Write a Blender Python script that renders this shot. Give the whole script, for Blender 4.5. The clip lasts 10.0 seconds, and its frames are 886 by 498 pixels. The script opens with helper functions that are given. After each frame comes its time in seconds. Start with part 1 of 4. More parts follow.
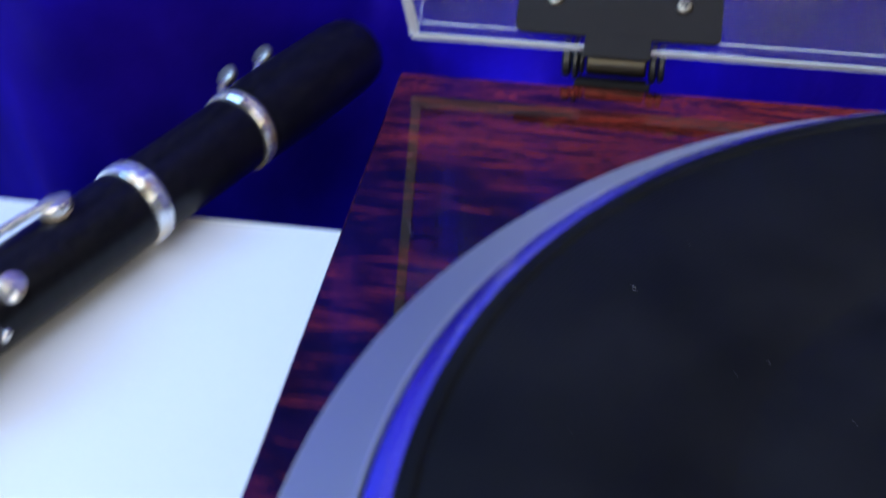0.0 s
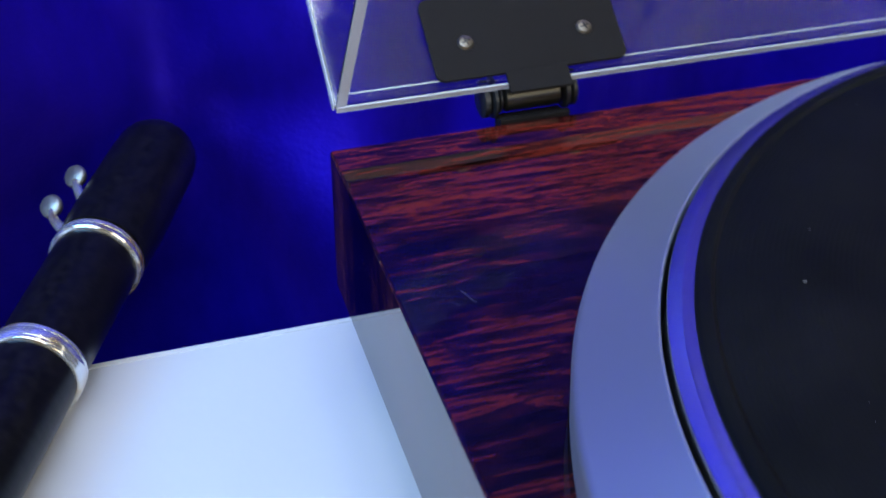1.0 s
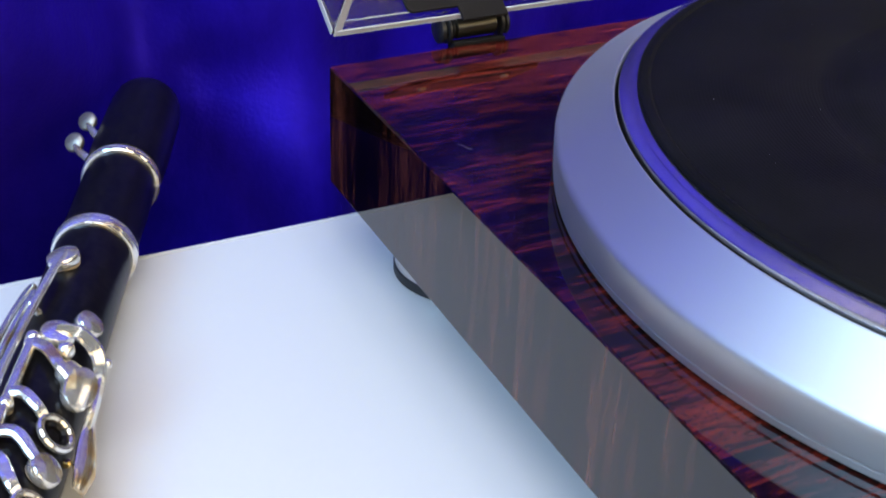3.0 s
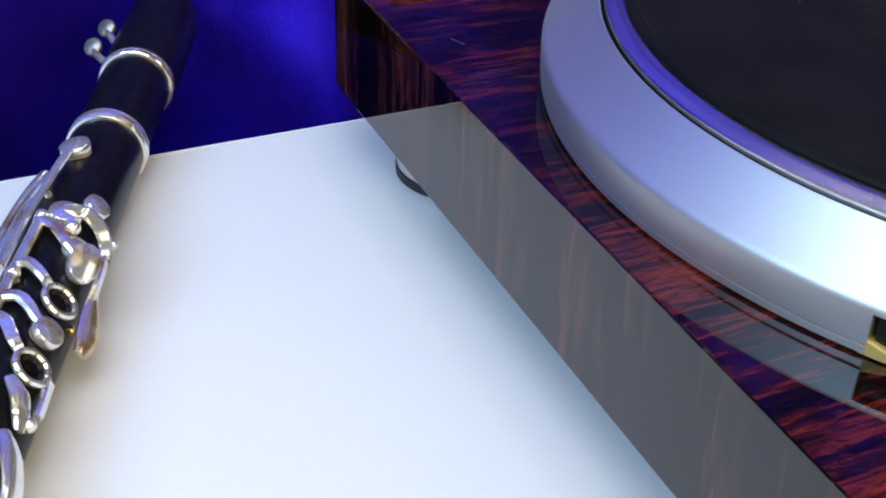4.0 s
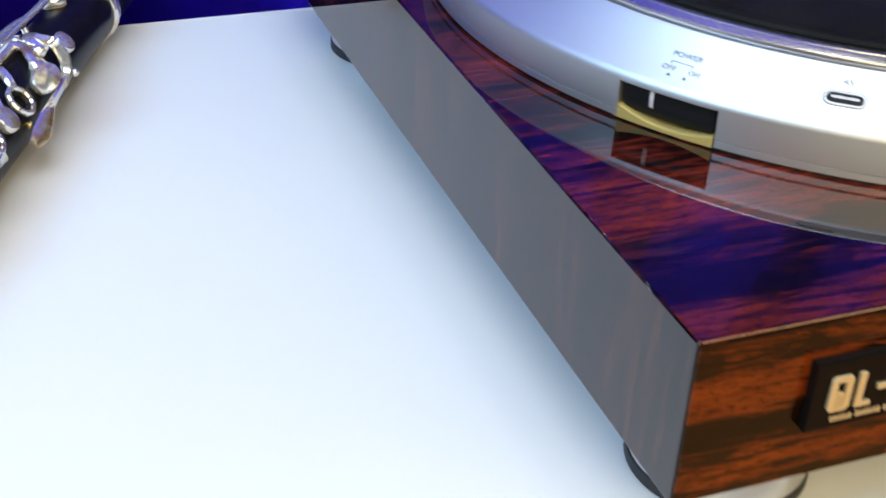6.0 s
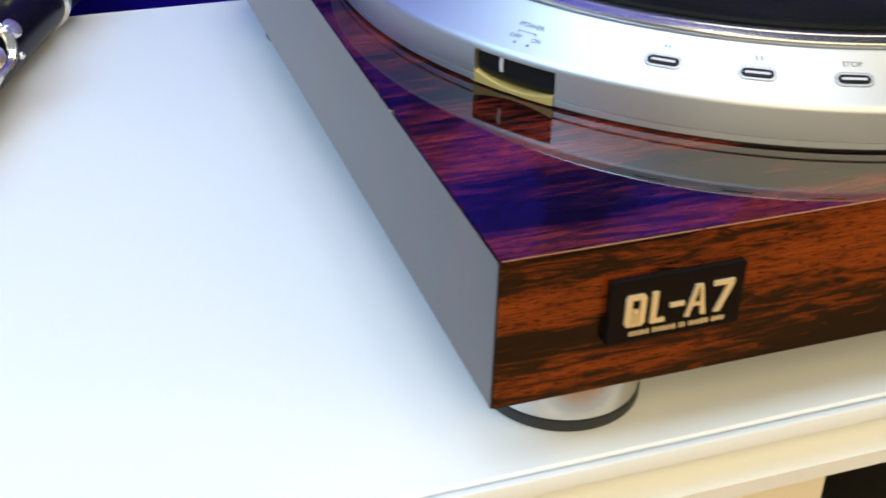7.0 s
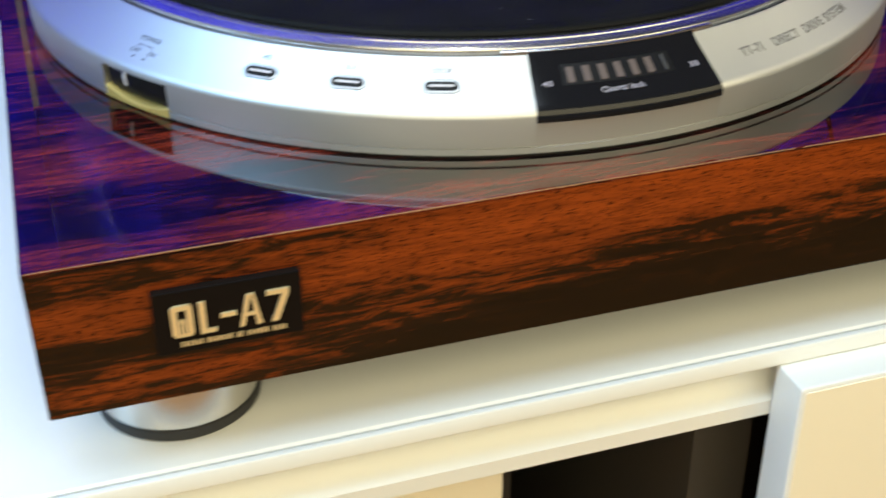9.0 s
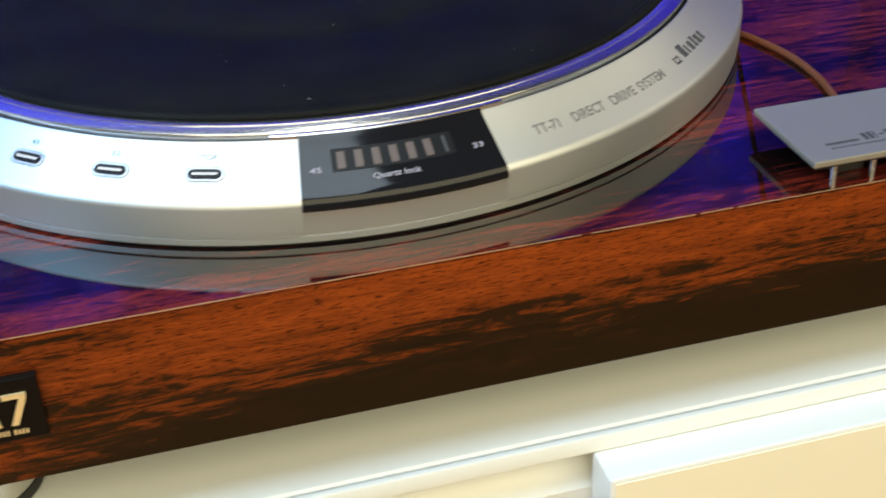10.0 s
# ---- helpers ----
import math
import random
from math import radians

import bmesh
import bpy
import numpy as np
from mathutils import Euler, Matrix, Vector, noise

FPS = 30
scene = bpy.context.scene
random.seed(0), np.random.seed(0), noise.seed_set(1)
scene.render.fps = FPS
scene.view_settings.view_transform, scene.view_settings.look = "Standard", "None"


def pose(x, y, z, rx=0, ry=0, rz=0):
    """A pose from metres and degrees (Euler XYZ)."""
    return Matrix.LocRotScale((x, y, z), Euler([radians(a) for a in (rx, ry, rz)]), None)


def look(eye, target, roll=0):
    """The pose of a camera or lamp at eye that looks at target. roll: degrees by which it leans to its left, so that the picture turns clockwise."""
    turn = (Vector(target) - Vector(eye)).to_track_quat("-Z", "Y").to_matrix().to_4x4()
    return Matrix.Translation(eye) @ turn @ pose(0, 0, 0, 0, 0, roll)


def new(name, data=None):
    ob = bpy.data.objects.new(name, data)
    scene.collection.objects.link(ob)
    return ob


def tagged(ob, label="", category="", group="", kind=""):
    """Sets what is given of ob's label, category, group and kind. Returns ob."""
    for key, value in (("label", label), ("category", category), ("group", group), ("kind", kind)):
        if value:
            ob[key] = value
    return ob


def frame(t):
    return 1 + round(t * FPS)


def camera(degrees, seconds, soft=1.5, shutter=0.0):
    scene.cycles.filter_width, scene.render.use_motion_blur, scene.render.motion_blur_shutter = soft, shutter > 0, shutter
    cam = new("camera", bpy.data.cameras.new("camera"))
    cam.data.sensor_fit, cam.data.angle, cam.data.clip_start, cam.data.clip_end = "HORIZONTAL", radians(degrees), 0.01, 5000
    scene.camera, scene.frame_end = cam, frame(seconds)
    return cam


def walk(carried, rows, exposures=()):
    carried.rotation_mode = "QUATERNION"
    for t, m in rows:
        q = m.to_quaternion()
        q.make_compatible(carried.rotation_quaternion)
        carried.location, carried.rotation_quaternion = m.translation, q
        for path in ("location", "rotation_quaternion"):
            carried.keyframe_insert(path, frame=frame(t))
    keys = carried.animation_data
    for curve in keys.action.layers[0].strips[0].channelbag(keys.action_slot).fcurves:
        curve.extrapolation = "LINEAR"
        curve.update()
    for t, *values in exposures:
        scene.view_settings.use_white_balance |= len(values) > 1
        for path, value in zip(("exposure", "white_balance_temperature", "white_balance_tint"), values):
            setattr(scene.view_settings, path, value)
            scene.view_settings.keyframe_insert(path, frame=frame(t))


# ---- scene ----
cam = camera(37.86, 10.0, soft=1.7, shutter=0.5)
walk(cam, [
    (0, pose(0.0723, 0.0444, 0.2858, 52.49, 0.18, 9.24)),
    (0.5, pose(-0.0079, 0.0764, 0.2847, 54.61, -0.63, -5.79)),
    (1, pose(-0.0662, 0.0651, 0.2823, 54.74, -0.17, -16.91)),
    (1.5, pose(-0.1096, 0.0406, 0.2905, 56.48, -0.48, -23.60)),
    (2, pose(-0.1487, 0.0103, 0.2884, 57.97, -1.65, -25.38)),
    (2.2, pose(-0.1592, -0.0013, 0.2946, 58.37, -1.94, -25.74)),
    (3.3, pose(-0.1726, -0.0495, 0.2757, 58.71, -2.11, -25.97)),
    (3.5, pose(-0.1720, -0.0550, 0.2724, 57.48, -1.88, -26.26)),
    (4, pose(-0.1649, -0.0735, 0.2710, 56.88, -1.59, -23.66)),
    (4.5, pose(-0.1505, -0.1005, 0.2655, 58.03, -2.45, -21.57)),
    (5, pose(-0.1530, -0.1309, 0.2570, 57.31, -3.04, -20.03)),
    (5.5, pose(-0.1455, -0.1643, 0.2527, 57.83, -2.62, -19.83)),
    (5.7, pose(-0.1476, -0.1807, 0.2535, 57.87, -2.58, -20.13)),
    (6.8, pose(-0.1254, -0.2626, 0.2627, 58.09, -1.08, -19.23)),
    (7, pose(-0.1170, -0.2730, 0.2654, 58.36, -1.58, -19.26)),
    (7.5, pose(-0.0942, -0.2998, 0.2667, 58.78, -1.26, -18.33)),
    (8, pose(-0.0677, -0.3157, 0.2644, 59.13, -0.39, -16.75)),
    (8.5, pose(-0.0237, -0.3253, 0.2671, 59.17, 0.11, -16.03)),
    (9, pose(0.0207, -0.3207, 0.2693, 58.61, 0.40, -17.83)),
    (9.5, pose(0.0704, -0.3138, 0.2748, 58.55, 1.17, -17.44)),
    (10, pose(0.1181, -0.3150, 0.2863, 57.93, 2.09, -15.56)),
], [(0, -0.13, 5150, 16), (1, -0.30, 5150, 14), (2, -0.15, 5700, 16), (3.5, -0.17, 6250, 14), (5, -0.16, 6150, 13), (7.5, -0.17, 6150, 9), (10, -0.02, 5900, 4)])

# ---- light: dim room, light from the ceiling, added cool and warm fills around ----
world = bpy.data.worlds.new("world")
scene.world = world
world.use_nodes = True
world.node_tree.nodes["Background"].inputs[0].default_value = (0.5, 0.6, 0.8, 1)
world.node_tree.nodes["Background"].inputs[1].default_value = 0.02


def area(name, m, sx, sy, watts, colour):
    la = bpy.data.lights.new(name, "AREA")
    la.shape, la.size, la.size_y, la.energy, la.color = "RECTANGLE", sx, sy, watts, colour
    ob = new(name, la)
    ob.matrix_world = m
    return ob


area("ceiling_panel", look((-0.34, -0.27, 1.74), (-0.30, -0.12, 0.0)), 1.5, 0.95, 24, (0.86, 0.93, 0.98))
# added cool fill from the left, inside the room; no window is built
area("window_light", look((-1.45, -0.20, 1.36), (-0.05, 0.22, 0.0)), 0.9, 1.0, 32, (0.40, 0.70, 1.0))
# added fill, no lamp stands here: general warm room light from the front
area("standing_lamp_warm", look((0.22, -0.95, 0.64), (0.15, 0.0, 0.05)), 2.4, 0.95, 24, (1.0, 0.81, 0.46))
spot = bpy.data.lights.new("downlight", "POINT")
spot.energy, spot.color, spot.shadow_soft_size = 3.5, (1.0, 0.90, 0.72), 0.055
new("downlight", spot).location = (0.25, 0.374, 1.70)
# added weak warm fill that lifts the right side of the ring
area("side_lamp_warm", look((1.95, 0.0, 0.95), (0.10, 0.12, 0.0)), 0.7, 0.8, 4, (1.0, 0.84, 0.58))

# ---- materials ----


def material(name, colour, rough=0.5, metal=0.0, coat=0.0, coat_rough=0.03, spec=0.5):
    m = bpy.data.materials.new(name)
    m.use_nodes = True
    b = m.node_tree.nodes["Principled BSDF"]
    b.inputs["Base Color"].default_value = (*colour, 1)
    b.inputs["Roughness"].default_value = rough
    b.inputs["Metallic"].default_value = metal
    b.inputs["Coat Weight"].default_value = coat
    b.inputs["Coat Roughness"].default_value = coat_rough
    b.inputs["Specular IOR Level"].default_value = spec
    return m


def node(m, kind, **sets):
    n = m.node_tree.nodes.new(kind)
    for key, value in sets.items():
        n.inputs[key.replace("_", " ")].default_value = value
    return n


def link(m, a, b):
    m.node_tree.links.new(a, b)


def coords(m, scale, turn=(0, 0, 0)):
    tc = m.node_tree.nodes.new("ShaderNodeTexCoord")
    mp = m.node_tree.nodes.new("ShaderNodeMapping")
    mp.inputs["Scale"].default_value = scale
    mp.inputs["Rotation"].default_value = turn
    link(m, tc.outputs["Object"], mp.inputs["Vector"])
    return mp.outputs["Vector"]


def ramp(m, fac, stops):
    r = m.node_tree.nodes.new("ShaderNodeValToRGB")
    e = r.color_ramp.elements
    while len(e) < len(stops):
        e.new(0.5)
    for s, (p, c) in zip(e, stops):
        s.position, s.color = p, (*c, 1)
    link(m, fac, r.inputs["Fac"])
    return r.outputs["Color"]


def mix(m, fac, a, b, blend="MIX"):
    x = m.node_tree.nodes.new("ShaderNodeMix")
    x.data_type, x.blend_type = "RGBA", blend
    for sock, v in ((x.inputs["Factor"], fac), (x.inputs["A"], a), (x.inputs["B"], b)):
        if isinstance(v, (int, float)):
            sock.default_value = v
        elif isinstance(v, tuple):
            sock.default_value = (*v, 1)
        else:
            link(m, v, sock)
    return x.outputs["Result"]


def bsdf(m):
    return m.node_tree.nodes["Principled BSDF"]


def bump(m, height, strength, distance):
    b = node(m, "ShaderNodeBump", Strength=strength, Distance=distance)
    link(m, height, b.inputs["Height"])
    link(m, b.outputs["Normal"], bsdf(m).inputs["Normal"])
    return b


def wear(m, scale, low, high, bump_strength=0.0, bump_distance=0.0002):
    """Roughness that varies with fine noise, and an optional fine relief."""
    n = node(m, "ShaderNodeTexNoise", Scale=scale, Detail=4.0)
    link(m, coords(m, (1, 1, 1)), n.inputs["Vector"])
    mr = node(m, "ShaderNodeMapRange", To_Min=low, To_Max=high)
    mr.inputs["From Min"].default_value, mr.inputs["From Max"].default_value = 0.3, 0.7
    link(m, n.outputs["Fac"], mr.inputs["Value"])
    link(m, mr.outputs["Result"], bsdf(m).inputs["Roughness"])
    if bump_strength:
        bump(m, n.outputs["Fac"], bump_strength, bump_distance)
    return m


def rosewood(name, scale, bands, tones, mix_in=(0.62, 0.55), fine=16.0, ior=1.5, shift=0.0, figure=(), axis=1, sway=0.016, span=(0.008, 0.408), steps=(0.515, 0.585, 0.635, 0.77), far=()):
    """Striped dark rosewood veneer under gloss lacquer; scale stretches the grain along one axis."""
    m = material(name, (0.2, 0.05, 0.03), 0.45, coat=1.0, coat_rough=0.015, spec=0.0)
    bsdf(m).inputs["Coat IOR"].default_value = ior
    v = coords(m, scale)
    warp = node(m, "ShaderNodeTexNoise", Scale=3.0, Detail=2.0)
    link(m, coords(m, tuple(0.35 * s for s in scale)), warp.inputs["Vector"])
    add = m.node_tree.nodes.new("ShaderNodeVectorMath")
    add.operation = "MULTIPLY_ADD"
    link(m, warp.outputs["Color"], add.inputs[0])
    add.inputs[1].default_value = (0.5, 0.5, 0.5)
    link(m, v, add.inputs[2])
    streak = node(m, "ShaderNodeTexNoise", Scale=5.0, Detail=9.0, Roughness=0.68, Distortion=0.6)
    link(m, add.outputs[0], streak.inputs["Vector"])
    broad = node(m, "ShaderNodeTexNoise", Scale=1.0, Detail=2.0, Distortion=0.4)
    link(m, coords(m, bands), broad.inputs["Vector"])
    wide = broad.outputs["Fac"]
    if figure:
        # long dark and red bands across the board, wavering along the grain
        place = m.node_tree.nodes.new("ShaderNodeSeparateXYZ")
        link(m, coords(m, (1, 1, 1)), place.inputs[0])
        waver = node(m, "ShaderNodeMath")
        waver.operation = "MULTIPLY_ADD"
        link(m, warp.outputs["Fac"], waver.inputs[0])
        waver.inputs[1].default_value = sway
        link(m, place.outputs[axis], waver.inputs[2])
        across = node(m, "ShaderNodeMapRange")
        across.inputs["From Min"].default_value, across.inputs["From Max"].default_value = span
        link(m, waver.outputs[0], across.inputs["Value"])
        plan = ramp(m, across.outputs["Result"], [(p / (span[1] - span[0]), (c, c, c)) for p, c in figure])
        if far:
            # the figure changes along the board
            along = node(m, "ShaderNodeMapRange")
            along.interpolation_type = "SMOOTHSTEP"
            along.inputs["From Min"].default_value, along.inputs["From Max"].default_value = 0.01, 0.14
            link(m, place.outputs[0], along.inputs["Value"])
            plan = mix(m, along.outputs["Result"], plan, ramp(m, across.outputs["Result"], [(p / (span[1] - span[0]), (c, c, c)) for p, c in far]))
        wide = mix(m, 0.66, wide, plan)
    both = node(m, "ShaderNodeMath")
    both.operation = "MULTIPLY_ADD"
    link(m, wide, both.inputs[0])
    both.inputs[1].default_value = mix_in[0]
    both.use_clamp = False
    half = node(m, "ShaderNodeMath")
    half.operation = "MULTIPLY"
    link(m, streak.outputs["Fac"], half.inputs[0])
    half.inputs[1].default_value = mix_in[1]
    link(m, half.outputs[0], both.inputs[2])
    base = ramp(m, both.outputs[0], [(p + shift, c) for p, c in zip(steps, tones)])
    pores = node(m, "ShaderNodeTexNoise", Scale=fine, Detail=3.0, Roughness=0.7)
    link(m, v, pores.inputs["Vector"])
    pore = ramp(m, pores.outputs["Fac"], [(0.39, (0.10, 0.08, 0.08)), (0.46, (1, 1, 1))])
    link(m, mix(m, 0.85, base, pore, "MULTIPLY"), bsdf(m).inputs["Base Color"])
    return m


RED = ((0.003, 0.002, 0.002), (0.012, 0.003, 0.003), (0.072, 0.009, 0.0055), (0.19, 0.025, 0.011))
ORANGE = ((0.004, 0.002, 0.001), (0.016, 0.005, 0.0015), (0.13, 0.023, 0.003), (0.27, 0.050, 0.006))
BROWN = ((0.0018, 0.001, 0.001), (0.006, 0.002, 0.0015), (0.034, 0.009, 0.005), (0.12, 0.032, 0.018))
WOOD_TOP = rosewood("rosewood_top", (8, 78, 78), (4.0, 26, 26), RED, (0.74, 0.60), 32.0, 1.52, 0.086,
                    ((0.0, 0.60), (0.010, 0.60), (0.016, 0.42), (0.042, 0.43), (0.049, 0.64), (0.074, 0.64), (0.084, 0.46), (0.15, 0.55), (0.22, 0.46), (0.28, 0.52), (0.33, 0.46), (0.39, 0.56)), steps=(0.522, 0.578, 0.622, 0.76))
WOOD_FRONT = rosewood("rosewood_front", (9, 75, 75), (3.5, 24, 30), ORANGE, (0.88, 0.40), 24.0, 1.42, 0.052,
                      ((0.0, 0.47), (0.010, 0.56), (0.020, 0.50), (0.030, 0.60), (0.038, 0.58), (0.042, 0.44), (0.051, 0.42)), 2, 0.026, (0.041, 0.092), (0.520, 0.580, 0.625, 0.76),
                      ((0.0, 0.36), (0.012, 0.40), (0.020, 0.46), (0.028, 0.60), (0.040, 0.64), (0.051, 0.62)))
WOOD_SIDE = rosewood("rosewood_side", (90, 60, 6), (26, 40, 2), BROWN, (0.46, 0.70), ior=1.56)

WHITE = material("white_lacquer", (0.82, 0.83, 0.82), 0.30)
faint = node(WHITE, "ShaderNodeTexNoise", Scale=5.0, Detail=3.0)
link(WHITE, coords(WHITE, (1, 1, 1)), faint.inputs["Vector"])
link(WHITE, ramp(WHITE, faint.outputs["Fac"], [(0.3, (0.73, 0.74, 0.735)), (0.7, (0.76, 0.77, 0.765))]), bsdf(WHITE).inputs["Base Color"])
CREAM = material("cream_paint", (0.84, 0.79, 0.66), 0.45)
wear(CREAM, 80, 0.4, 0.55, 0.05, 0.0003)
SILVER = material("satin_aluminium", (0.60, 0.61, 0.62), 0.32, 0.95)
wear(SILVER, 2600, 0.44, 0.52, 0.3, 0.00004)
BRUSHED = material("brushed_steel_plate", (0.36, 0.35, 0.32), 0.5, 0.7)
lines = node(BRUSHED, "ShaderNodeTexNoise", Scale=60.0, Detail=5.0)
link(BRUSHED, coords(BRUSHED, (1, 40, 1)), lines.inputs["Vector"])
bump(BRUSHED, lines.outputs["Fac"], 0.4, 0.00008)
POLISHED = material("polished_aluminium", (0.78, 0.78, 0.79), 0.3, 1.0)
wear(POLISHED, 1500, 0.21, 0.27)
CHROME = material("turned_steel_foot", (0.66, 0.64, 0.61), 0.18, 1.0)
bsdf(CHROME).inputs["Anisotropic"].default_value = 0.96
bsdf(CHROME).inputs["Anisotropic Rotation"].default_value = 0.25
around = CHROME.node_tree.nodes.new("ShaderNodeTangent")
around.direction_type, around.axis = "RADIAL", "Z"
link(CHROME, around.outputs[0], bsdf(CHROME).inputs["Tangent"])
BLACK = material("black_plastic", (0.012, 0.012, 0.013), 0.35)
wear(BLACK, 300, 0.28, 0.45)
GLOSSBLACK = material("gloss_black_panel", (0.008, 0.008, 0.010), 0.08, spec=0.35)
wear(GLOSSBLACK, 40, 0.05, 0.12)
CAP = material("matt_black_key", (0.008, 0.008, 0.009), 0.4, spec=0.2)
HINGE = material("black_painted_steel", (0.013, 0.011, 0.010), 0.55, spec=0.06)
wear(HINGE, 900, 0.44, 0.58, 0.15, 0.00006)
BARREL = material("dark_bronze_barrel", (0.085, 0.078, 0.062), 0.32, 0.9)
SCREW = material("screw_steel", (0.26, 0.23, 0.17), 0.32, 1.0)
RUBBER = material("black_rubber_mat", (0.016, 0.017, 0.019), 0.58, spec=0.12)
rings = node(RUBBER, "ShaderNodeTexWave", Scale=260.0, Distortion=0.0)
rings.wave_type, rings.rings_direction = "RINGS", "Z"
link(RUBBER, coords(RUBBER, (1, 1, 1)), rings.inputs["Vector"])
bump(RUBBER, rings.outputs["Fac"], 0.25, 0.0002)
dust = node(RUBBER, "ShaderNodeTexNoise", Scale=35.0, Detail=6.0)
link(RUBBER, coords(RUBBER, (1, 1, 1)), dust.inputs["Vector"])
link(RUBBER, ramp(RUBBER, dust.outputs["Fac"], [(0.3, (0.002, 0.0022, 0.0024)), (0.75, (0.006, 0.006, 0.0065))]), bsdf(RUBBER).inputs["Base Color"])
PAD = material("foot_rubber", (0.018, 0.018, 0.019), 0.55)
GOLD = material("gold_plate", (0.52, 0.40, 0.13), 0.5, 0.35)
wear(GOLD, 400, 0.4, 0.6)
LETTER = material("gold_letters", (0.95, 0.78, 0.46), 0.32, 0.55)
BADGE = material("gloss_black_nameplate", (0.006, 0.005, 0.005), 0.12, spec=0.12)
wear(BADGE, 60, 0.08, 0.18)
INK = material("grey_print", (0.04, 0.04, 0.045), 0.6)
FAINT = material("faint_grey_print", (0.17, 0.16, 0.15), 0.6)
PALE = material("pale_print", (0.62, 0.60, 0.64), 0.6)
DIM = material("dim_print", (0.30, 0.28, 0.34), 0.6)
LINT = material("pale_lint", (0.42, 0.42, 0.42), 0.8)
SEGMENT = material("unlit_segment", (0.10, 0.075, 0.068), 0.5)
EDGE = material("worn_edge", (0.36, 0.20, 0.09), 0.4)
EBONY = material("black_grenadilla", (0.012, 0.012, 0.014), 0.28, spec=0.16)
grain = node(EBONY, "ShaderNodeTexNoise", Scale=30.0, Detail=6.0)
link(EBONY, coords(EBONY, (14, 1, 14)), grain.inputs["Vector"])
link(EBONY, ramp(EBONY, grain.outputs["Fac"], [(0.35, (0.004, 0.004, 0.005)), (0.7, (0.010, 0.009, 0.010))]), bsdf(EBONY).inputs["Base Color"])
bump(EBONY, grain.outputs["Fac"], 0.15, 0.0002)
NICKEL = material("nickel_keys", (0.84, 0.80, 0.72), 0.14, 0.80)
tarnish = node(NICKEL, "ShaderNodeTexNoise", Scale=75.0, Detail=5.0)
link(NICKEL, coords(NICKEL, (1, 1, 1)), tarnish.inputs["Vector"])
link(NICKEL, ramp(NICKEL, tarnish.outputs["Fac"], [(0.33, (0.66, 0.44, 0.20)), (0.43, (0.84, 0.78, 0.64)), (0.52, (0.90, 0.90, 0.88))]), bsdf(NICKEL).inputs["Base Color"])
rub = node(NICKEL, "ShaderNodeMapRange", To_Min=0.04, To_Max=0.20)
link(NICKEL, tarnish.outputs["Fac"], rub.inputs["Value"])
link(NICKEL, rub.outputs["Result"], bsdf(NICKEL).inputs["Roughness"])
DULL = material("dull_nickel", (0.34, 0.32, 0.28), 0.4, 0.85)
wear(DULL, 500, 0.3, 0.5, 0.1, 0.00005)
PADMAT = material("key_pad", (0.42, 0.34, 0.24), 0.7)
BRASS = material("brass", (0.80, 0.58, 0.22), 0.12, 1.0)
wear(BRASS, 60, 0.08, 0.2)
DARK = material("dark_interior", (0.012, 0.011, 0.010), 0.7)
WALLPAINT = material("wall_paint", (0.32, 0.29, 0.25), 0.8)
wear(WALLPAINT, 25, 0.7, 0.9, 0.1, 0.001)
# unseen ceiling, set dark so that the lid reflects little of it
CEILPAINT = material("ceiling_paint", (0.06, 0.06, 0.065), 0.85)
FLOORWOOD = material("floor_boards", (0.58, 0.29, 0.10), 0.5)

CLOTH = material("blue_satin_cloth", (0.02, 0.006, 0.4), 0.46, 0.45, spec=0.1)
bsdf(CLOTH).inputs["Sheen Weight"].default_value = 0.05
bsdf(CLOTH).inputs["Sheen Tint"].default_value = (0.25, 0.2, 1.0, 1)
weave = node(CLOTH, "ShaderNodeTexNoise", Scale=420.0, Detail=5.0)
link(CLOTH, coords(CLOTH, (1, 1, 1)), weave.inputs["Vector"])
bump(CLOTH, weave.outputs["Fac"], 0.35, 0.0007)
blotch = node(CLOTH, "ShaderNodeTexNoise", Scale=26.0, Detail=7.0, Roughness=0.65)
link(CLOTH, coords(CLOTH, (1, 1, 0.5)), blotch.inputs["Vector"])
link(CLOTH, ramp(CLOTH, blotch.outputs["Fac"], [(0.3, (0.012, 0.0035, 0.30)), (0.7, (0.026, 0.0075, 0.52))]), bsdf(CLOTH).inputs["Base Color"])

ACRYLIC = bpy.data.materials.new("clear_acrylic")
ACRYLIC.use_nodes = True
bsdf(ACRYLIC).inputs["Base Color"].default_value = (0.97, 0.97, 0.98, 1)
bsdf(ACRYLIC).inputs["Roughness"].default_value = 0.02
bsdf(ACRYLIC).inputs["IOR"].default_value = 1.49
bsdf(ACRYLIC).inputs["Transmission Weight"].default_value = 1.0

# clear acrylic edges: the light they scatter is put in as a whitish colour
RIM = material("edge_lit_acrylic", (0.60, 0.60, 0.64), 0.25)
bsdf(RIM).inputs["Transmission Weight"].default_value = 0.45

# ---- building tools ----


def part(name, bm, mat, parent=None, label="", smooth=False, m=None):
    """Links a bmesh as one mesh object, under a thing or a part."""
    bmesh.ops.recalc_face_normals(bm, faces=bm.faces)
    me = bpy.data.meshes.new(name)
    bm.to_mesh(me)
    bm.free()
    me.materials.append(mat)
    if smooth:
        me.shade_smooth()
        me.set_sharp_from_angle(angle=radians(35))
    ob = new(name, me)
    ob.parent = parent
    if m is not None:
        ob.matrix_basis = m
    return tagged(ob, label=label)


